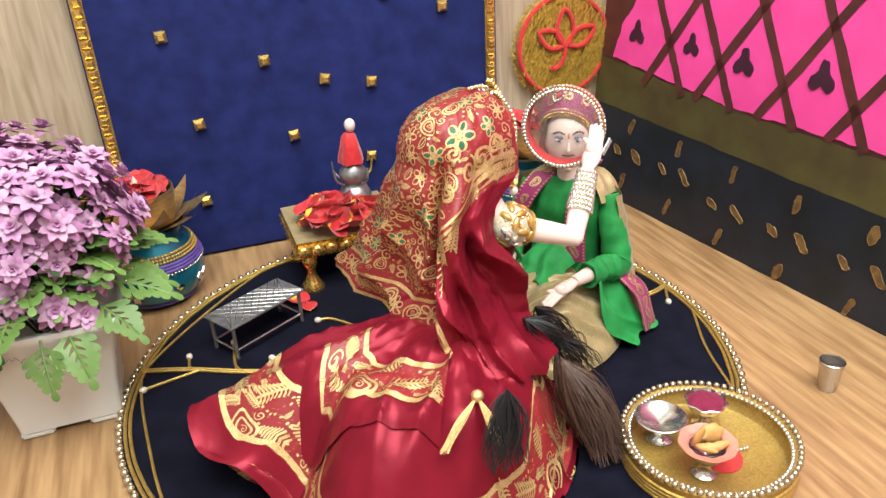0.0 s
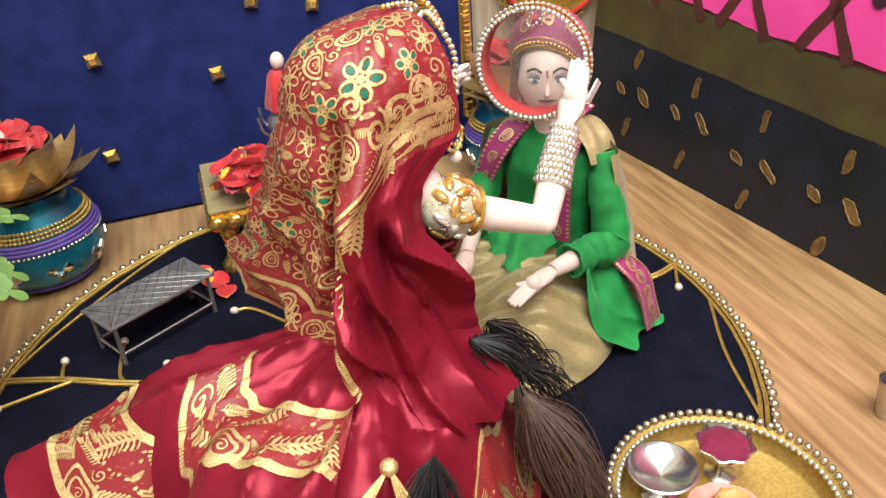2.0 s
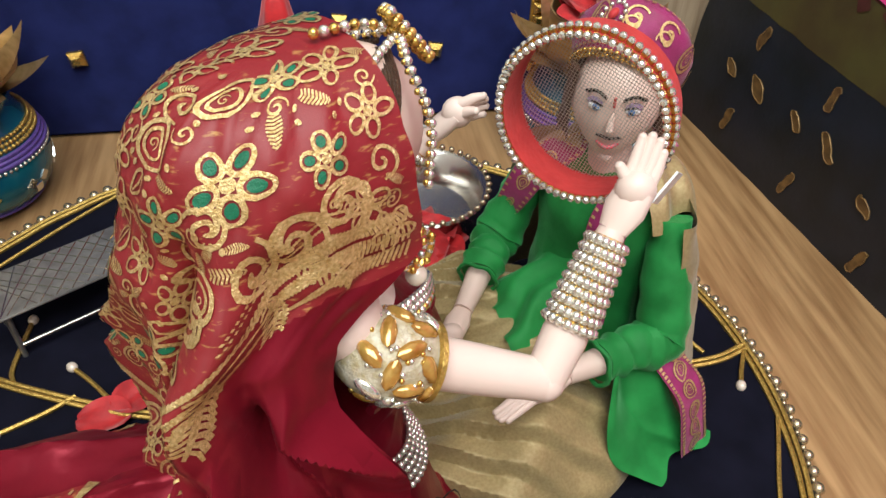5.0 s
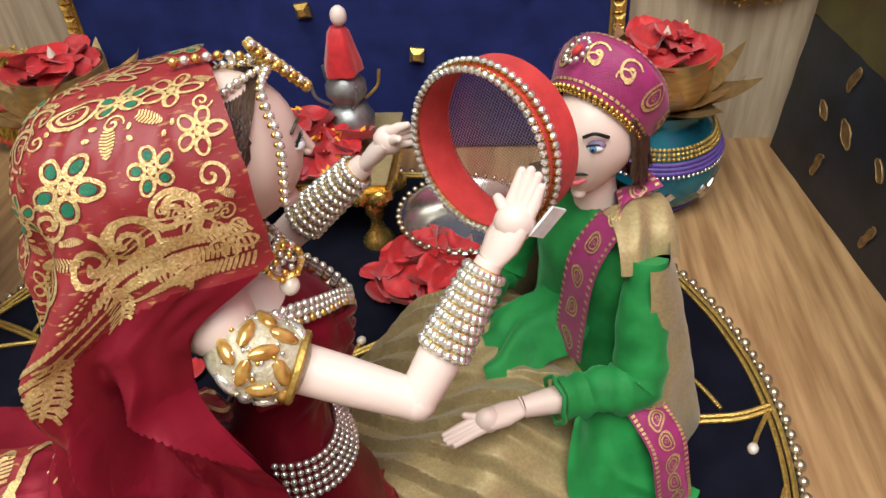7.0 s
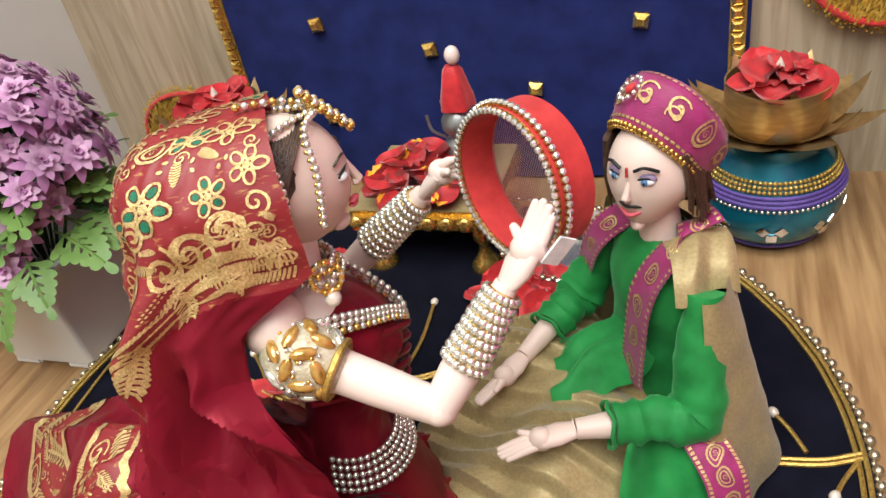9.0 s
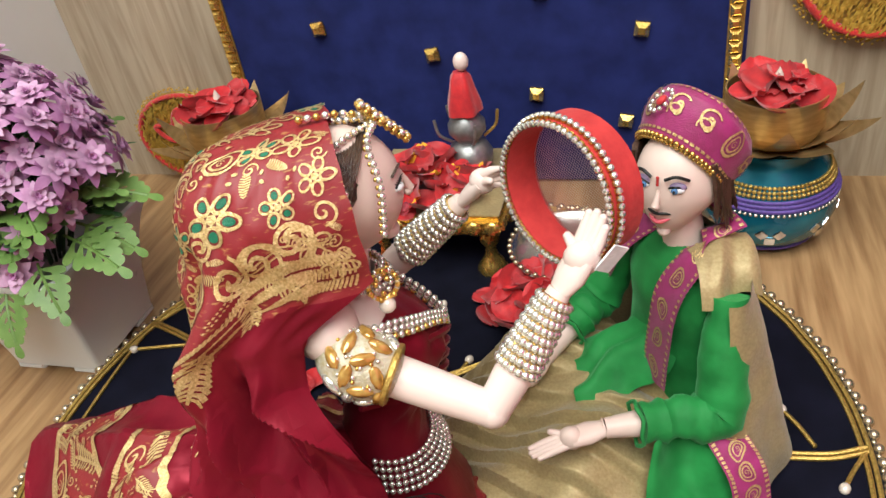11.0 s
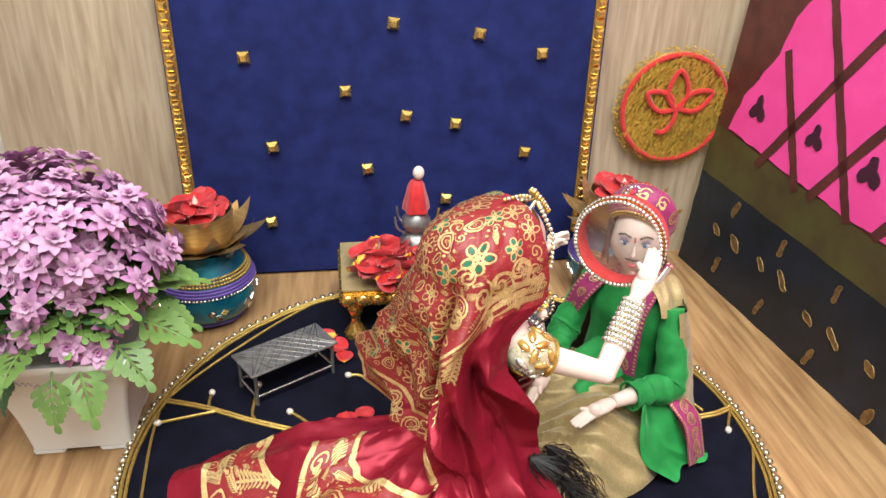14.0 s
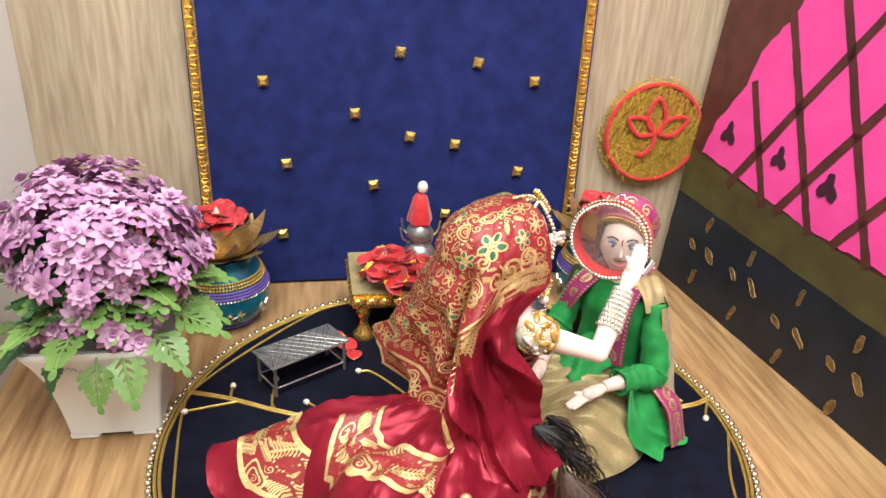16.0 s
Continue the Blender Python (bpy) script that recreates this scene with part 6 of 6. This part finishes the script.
def build_groom():
    rnd = random.Random(91)
    G, H = GROOM, GROOM_HEAD
    s = Shape()
    # green kurta
    ring = [(0.0985, 0.000, 0.008, 0.009), (0.0955, 0.000, 0.011, 0.019), (0.090, 0.001, 0.0135, 0.0265), (0.078, 0.003, 0.0155, 0.0265), (0.062, 0.003, 0.0150, 0.0235), (0.048, 0.004, 0.0165, 0.0235), (0.036, 0.004, 0.018, 0.025), (0.024, 0.004, 0.018, 0.025)]

    def torso(u, v):
        k = v * (len(ring) - 1)
        i = min(int(k), len(ring) - 2)
        t = k - i
        z, f, a, b = [p + (q - p) * t for p, q in zip(ring[i], ring[i + 1])]
        th = u * math.tau
        w = 0.0012 * math.sin(th * 7 + v * 6) * smoothstep(0.3, 1, v) + 0.0008 * noise.noise(Vector((math.cos(th) * 3, math.sin(th) * 3, v * 6)))
        return G(f + (a + w) * math.cos(th), (b + w) * math.sin(th), z)

    s.grid(torso, 44, 30, M_GREEN, True)
    s.tube([G(0.002, 0, 0.095), H(-0.002, 0, -0.012)], [0.0078, 0.0068], M_SKIN2, 16)
    # head
    s.ball(H(0, 0, 0), 1.0, M_SKIN2, 32, 24, Matrix.Identity(3))
    n0 = len(s.v) - 32 * 25
    for i in range(n0, len(s.v)):
        p = Vector(s.v[i]) - H(0, 0, 0)
        f, r, z = p.dot(H.a), p.dot(H.s), p.z
        jaw = 1 - 0.38 * smoothstep(0.0, -1.0, z)
        s.v[i] = tuple(H(f * (0.0158 + 0.0022 * smoothstep(-0.2, -0.75, z) * max(f, 0)), r * 0.0146 * jaw, z * 0.0194))
    def face(f, r, z):
        """A place on the face: the features sit high, with a long chin."""
        lift = 0.0016 + 0.0021 * smoothstep(0.002, -0.008, z)
        return H(f + 0.0003 * smoothstep(-0.006, -0.011, z), r, z + lift)

    s.tube([face(0.0150, 0, 0.002), face(0.0164, 0, -0.002), face(0.0176, 0, -0.0050)], [0.0007, 0.0011, 0.0014], M_SKIN2, 10)
    s.ball(face(0.0164, 0, -0.0055), (0.0013, 0.0017, 0.0010), M_SKIN2, 10, 6)
    s.ball(H(0.0102, 0, -0.0150), (0.0026, 0.0036, 0.0022), M_SKIN2, 12, 6)
    s.tube(spline([face(0.0128, 0.0046, -0.0106), face(0.0156, 0.0, -0.0122), face(0.0128, -0.0046, -0.0106)], 10), [0.0002, 0.0005, 0.0007, 0.0008, 0.0008, 0.0008, 0.0008, 0.0008, 0.0007, 0.0005, 0.0002], M_LIP, 8)
    s.tube(spline([face(0.0126, 0.0052, -0.0092), face(0.0158, 0.0018, -0.0084), face(0.0160, 0.0, -0.0087), face(0.0158, -0.0018, -0.0084), face(0.0126, -0.0052, -0.0092)], 14), 0.00055, M_BLACK, 6)
    s.tube([face(0.0162, 0, 0.0045), face(0.0160, 0, 0.0078)], 0.0005, M_REDPAPER, 6)
    for sg in (1, -1):
        s.ball(face(0.0132, sg * 0.0058, 0.0040), (0.0014, 0.0030, 0.0017), M_LID, 12, 7, Euler((0, 0, math.atan2(H.a.y, H.a.x) + sg * 0.3)).to_matrix())
        s.ball(face(0.0138, sg * 0.0058, 0.0030), (0.0012, 0.0026, 0.0014), M_EYEWHITE, 14, 8, Euler((0, 0, math.atan2(H.a.y, H.a.x) + sg * 0.3)).to_matrix())
        s.ball(face(0.0148, sg * 0.0055, 0.0030), (0.0006, 0.0012, 0.0013), M_IRIS, 12, 7, Euler((0, 0, math.atan2(H.a.y, H.a.x) + sg * 0.3)).to_matrix())
        s.ball(face(0.0153, sg * 0.0055, 0.0030), 0.0005, M_BLACK, 8, 6)
        s.tube(spline([face(0.0150, sg * 0.0034, 0.0038), face(0.0149, sg * 0.0058, 0.0047), face(0.0124, sg * 0.0085, 0.0038)], 10), 0.00032, M_BLACK, 5)
        s.tube(spline([face(0.0158, sg * 0.0024, 0.0070), face(0.0150, sg * 0.0058, 0.0086), face(0.0120, sg * 0.0092, 0.0066)], 12), 0.0006, M_BLACK, 6)
        s.ball(H(-0.001, sg * 0.0142, 0.0), (0.0022, 0.0012, 0.0034), M_SKIN2, 10, 7)
    # hair falling behind
    for k in range(120):
        a = radians(rnd.uniform(62, 298))
        top = H(0.0145 * math.cos(a), 0.0150 * math.sin(a), 0.012)
        mid = H(0.0160 * math.cos(a) - 0.002, 0.0166 * math.sin(a), -0.002)
        end = H(0.0150 * math.cos(a) - 0.004 + rnd.uniform(-0.002, 0.002), 0.0170 * math.sin(a) + rnd.uniform(-0.002, 0.002), -0.014 + rnd.uniform(-0.003, 0.003))
        s.tube(spline([top, mid, end], 8), [0.0011, 0.0011, 0.001, 0.001, 0.0009, 0.0008, 0.0006, 0.0005, 0.0003], M_BROWNHAIR if k % 3 else M_HAIR, 5)
    # turban: a tall flared band, tipped back
    tip = 0.92

    def turban(u, v):
        th = u * math.tau
        prof = [(0.0166, 0.0), (0.0182, 0.0035), (0.0198, 0.0085), (0.0202, 0.0130), (0.0182, 0.0165), (0.013, 0.0185), (0.0, 0.019)]
        k = v * (len(prof) - 1)
        i = min(int(k), len(prof) - 2)
        t = k - i
        r = prof[i][0] + (prof[i + 1][0] - prof[i][0]) * t
        h = prof[i][1] + (prof[i + 1][1] - prof[i][1]) * t
        f, l = r * math.cos(th) * 1.06 - 0.002, r * math.sin(th) * 0.98
        rise = 0.0030 * math.cos(th) * smoothstep(0, 0.5, v)
        up = 0.0072 + h * math.cos(tip) + f * math.sin(tip) + rise
        return H(f * math.cos(tip) - h * math.sin(tip), l * math.cos(0.36) + (up - 0.008) * math.sin(0.36) * 0.8, 0.008 + (up - 0.008) * math.cos(0.36) - l * math.sin(0.36))

    s.grid(turban, 48, 24, M_MAGENTA, True)
    et = Embroidery(s, turban, 0.0005)
    p, du, dv = et.basis(0.1, 0.3)
    if du.cross(dv).dot(p - H(-0.004, 0, 0.018)) < 0:
        et.flip = -1
    for k in range(11):
        u = k / 11 + 0.045
        if k % 2 == 0:
            et.spiral(et.put(u, 0.36, 0.6, 0.0040), M_ZARI, 1.5)
            et.spiral(et.put(u, 0.30, 3.6, 0.0032), M_ZARI, 1.2, -1)
        else:
            et.paisley(et.put(u, 0.36, 1.2, 0.0048), M_ZARI)
    for k in range(52):
        u = k / 52
        et.fill(et.put(u, 0.10, 0, 0.00075), [(1, 0.6), (-1, 0.6), (-1, -0.6), (1, -0.6)], M_ZARI)
        et.fill(et.put(u, 0.61, 0, 0.00065), [(1, 0.6), (-1, 0.6), (-1, -0.6), (1, -0.6)], M_ZARI)
    bead_string(s, [turban(k / 60, 0.0) + (turban(k / 60, 0.0) - H(0, 0, 0.01)).normalized() * 0.0006 for k in range(61)], 0.00095, M_GOLD)
    bead_string(s, [turban(k / 60, 0.0) - Vector((0, 0, 0.0013)) for k in range(61)], 0.0008, M_GOLD)
    g = turban(0.90, 0.34)
    n = (g - H(-0.004, 0, 0.018)).normalized()
    q = n.to_track_quat("Z", "Y").to_matrix()
    s.ball(g + n * 0.0008, (0.0015, 0.0022, 0.0012), M_RED, 12, 8, q)
    for k in range(12):
        a = k / 12 * math.tau
        s.ball(g + n * 0.0008 + q @ Vector((0.0034 * math.cos(a), 0.0044 * math.sin(a), 0)), 0.0009, M_STONE, 8, 5)
    # arms in loose sleeves
    for sh, el, cf, wr, palm, tips, th in (
            (G(0.002, 0.0285, 0.0905), G(0.012, 0.0415, 0.050), G(0.040, 0.0365, 0.0525), G(0.052, 0.0335, 0.0525), G(0.064, 0.031, 0.0505), [G(0.0785, 0.0305, 0.0470), G(0.0790, 0.0288, 0.0475), G(0.0785, 0.0271, 0.0482), G(0.0765, 0.0322, 0.0465)], G(0.070, 0.0262, 0.0515)),
            (G(0.002, -0.029, 0.088), G(0.022, -0.031, 0.055), G(0.040, -0.022, 0.050), G(0.054, -0.015, 0.0455), G(0.064, -0.010, 0.0430), [G(0.0775, -0.0045, 0.0390), G(0.0765, -0.0030, 0.0395), G(0.0778, -0.0062, 0.0388), G(0.0770, -0.0080, 0.0385)], G(0.070, -0.004, 0.0430))):
        pts = spline([sh, sh.lerp(el, 0.55), el, el.lerp(cf, 0.5), cf], 28)
        rad = [0.0088 - 0.0018 * k / 28 + 0.0011 * noise.noise(Vector((k * 0.8, sh.x * 90, 0))) + 0.0006 * math.sin(k * 1.9) * smoothstep(8, 14, k) + 0.0016 * math.exp(-((k - 15) / 5) ** 2) for k in range(29)]
        rad = [q * (0.72 + 0.28 * smoothstep(0, 7, k)) for k, q in enumerate(rad)]
        n1 = len(s.v)
        s.tube(pts, rad, M_GREEN, 22)
        for i in range(n1, len(s.v)):
            p = Vector(s.v[i])
            s.v[i] = tuple(p + noise.noise_vector(p * 130) * 0.0011)
        s.tube([cf, cf.lerp(wr, 0.5), wr], [0.0048, 0.0042, 0.0036], M_SKIN2, 14)
        s.tube([wr + (palm - wr) * k * 0.02 for k in range(3)], 0.0038, M_SKIN2, 14)
        fingers(s, wr, palm, tips, th, M_SKIN2, 0.0040)
        # frayed cuff
        s.tube([cf + (cf - el).normalized() * 0.0015 + (cf - el).normalized().to_track_quat("Z", "Y").to_matrix() @ Vector((0.0078 * math.cos(a), 0.0078 * math.sin(a), 0.0006 * math.sin(5 * a))) for a in [k / 20 * math.tau for k in range(20)]], 0.0008, M_GREEN, 6, closed=True)
    # crossed legs under gold tissue
    hem = [(-180, 0.040), (-140, 0.050), (-105, 0.068), (-70, 0.066), (-35, 0.070), (-8, 0.078), (15, 0.080), (40, 0.072), (70, 0.064), (100, 0.058), (140, 0.046), (180, 0.040)]

    def lap(u, v):
        deg = u * 360 - 180
        for (a, p), (b, q) in zip(hem, hem[1:]):
            if a <= deg <= b:
                rh = p + (q - p) * smoothstep(a, b, deg)
                break
        th = radians(deg)
        r = rh * v
        f, l = 0.036 + r * math.cos(th), -0.002 + r * math.sin(th)
        z = 0.0375 * max(0.0, 1 - v ** 2.6) ** 0.8 + 0.0055
        knee = 0.008 * math.exp(-((f - 0.055) ** 2 + (l - 0.034) ** 2) / 0.0004) + 0.010 * math.exp(-((f - 0.052) ** 2 + (l + 0.040) ** 2) / 0.0004)
        valley = -0.012 * math.exp(-((l - 0.0) ** 2) / 0.00022) * smoothstep(0.04, 0.08, f)
        ph = (70 * l + 26 * f + 420 * f * f + 0.25 * math.sin(50 * f + 20 * l)) % 1.0
        step = ph / 0.86 if ph < 0.86 else (1 - ph) / 0.14
        fold = 0.0058 * (step - 0.5) * smoothstep(0.12, 0.4, v) * smoothstep(1.0, 0.94, v)
        fold += 0.0018 * math.sin(th * 9 + 8 * v) * v
        return G(f, l, max(z + (knee + valley) * (1 - v ** 3) + fold, 0.0052))

    s.grid(lap, 240, 96, M_TISSUE, True)
    # green kurta tail lying beside his left hip
    def tail(u, v):
        f = 0.004 + 0.034 * u
        l = 0.040 + 0.026 * v
        z = 0.038 * (1 - v) ** 1.4 + 0.006 + 0.006 * math.sin(u * 9 + v * 4) * (1 - 0.4 * v) * math.sin(math.pi * min(v + 0.25, 1)) + 0.002
        return G(f + 0.008 * math.sin(4 * v), l + 0.003 * math.sin(u * 8), max(z, 0.0055))

    s.grid(tail, 28, 22, M_GREEN)
    s.grid(lambda u, v: G(0.014 + (0.034 + 0.004 * math.sin(v * 7)) * u, 0.017 - 0.040 * v * (0.8 + 0.2 * u) + 0.002 * math.sin(9 * u), 0.066 - 0.0205 * u ** 0.7 - 0.010 * abs(2 * v - 1) ** 2.5 - 0.003 * u ** 3 + 0.0016 * math.sin(v * 17 + 3 * u) * (0.3 + u) + 0.0012 * noise.noise(Vector((u * 5, v * 5, 1)))), 30, 34, M_GREEN)
    # gold cape over the back
    def cape(u, v):
        th = radians(-98 + 200 * u)
        k = v ** 0.9
        rf, rl = 0.017 + 0.022 * k, 0.037 + 0.018 * k
        w = 0.0022 * math.sin(u * 26 + 2 * v) * v + 0.001 * noise.noise(Vector((u * 7, v * 7, 4)))
        return G(0.004 - (rf + w) * math.cos(th), (rl + w) * math.sin(th), 0.0965 - 0.0035 * abs(math.sin(th)) - (0.0905 - 0.0035) * v)

    s.grid(cape, 70, 36, M_TISSUE)
    for sg in (1, -1):
        s.grid(lambda u, v: Vector((0, 0, 0.0030)) + G(0.0085 - 0.0225 * u + 0.0030 * v - 0.0015 * math.sin(3 * v + 1), sg * (0.010 + 0.0190 * v + 0.0016 * math.sin(8 * u)), 0.1002 - 0.0035 * (2 * u - 1) ** 2 * (1 - 0.5 * v) - 0.0095 * v * v - 0.05 * max(0.0, v - 0.72) ** 2 + 0.0007 * math.sin(14 * u + 3 * v)), 24, 20, M_TISSUE)
    # magenta stole
    def stole(points, width, across):
        pts = spline(points, 40)
        ac = [Vector(a).normalized() for a in across]

        def fn(u, v):
            k = min(max(v, 0), 1) * 40
            i = min(int(k), 39)
            p = pts[i].lerp(pts[i + 1], k - i)
            m = min(max(v, 0), 1) * (len(ac) - 1)
            j = min(int(m), len(ac) - 2)
            a = ac[j].lerp(ac[j + 1], m - j)
            return p + a * (u - 0.5) * width + Vector((0, 0, 0.0008 * math.sin(u * 6 + v * 14)))

        s.grid(fn, 8, 50, M_MAGENTA)
        e = Embroidery(s, fn, 0.0005)
        for flip in (1, -1):
            e.flip = flip
            for k in range(7):
                v = 0.07 + 0.142 * k
                e.paisley(e.put(0.5, v, 0.8 + (k % 2), width * 0.27), M_ZARI)
            for k in range(34):
                for u in (0.08, 0.92):
                    e.fill(e.put(u, 0.01 + k / 34.5, 0, 0.00075), [(1, 0.7), (-1, 0.7), (-1, -0.7), (1, -0.7)], M_ZARI)

    A, S_, Z = G.a, G.s, Vector((0, 0, 1))
    stole([G(-0.012, 0.0, 0.1035), G(-0.006, 0.0115, 0.1050), G(0.008, 0.0145, 0.0985), G(0.0175, 0.0145, 0.084), G(0.0215, 0.0160, 0.066), G(0.024, 0.018, 0.050)], 0.0155, [A * -0.6 - Z, S_ * -0.6 + A * 0.8 - Z * 0.2, S_ + A * 0.2, S_, S_, S_])
    stole([G(-0.012, 0.0, 0.1035), G(-0.006, -0.0115, 0.1050), G(0.008, -0.016, 0.0985), G(0.018, -0.022, 0.086), G(0.020, -0.030, 0.068), G(0.016, -0.040, 0.052)], 0.0150, [A * -0.6 - Z, S_ * -0.6 - A * 0.8 + Z * 0.2, S_ - A * 0.2, S_, S_ + Z * 0.4, S_ + Z * 0.5])
    stole([G(0.016, 0.037, 0.046), G(0.012, 0.0475, 0.043), G(0.010, 0.0575, 0.034), G(0.010, 0.0635, 0.020), G(0.010, 0.0665, 0.0085)], 0.0150, [A, A, A, A, A])
    solid("groom_doll", s, "seated doll in green tunic, gold cape and magenta turban", "doll")


build_bride()
build_groom()
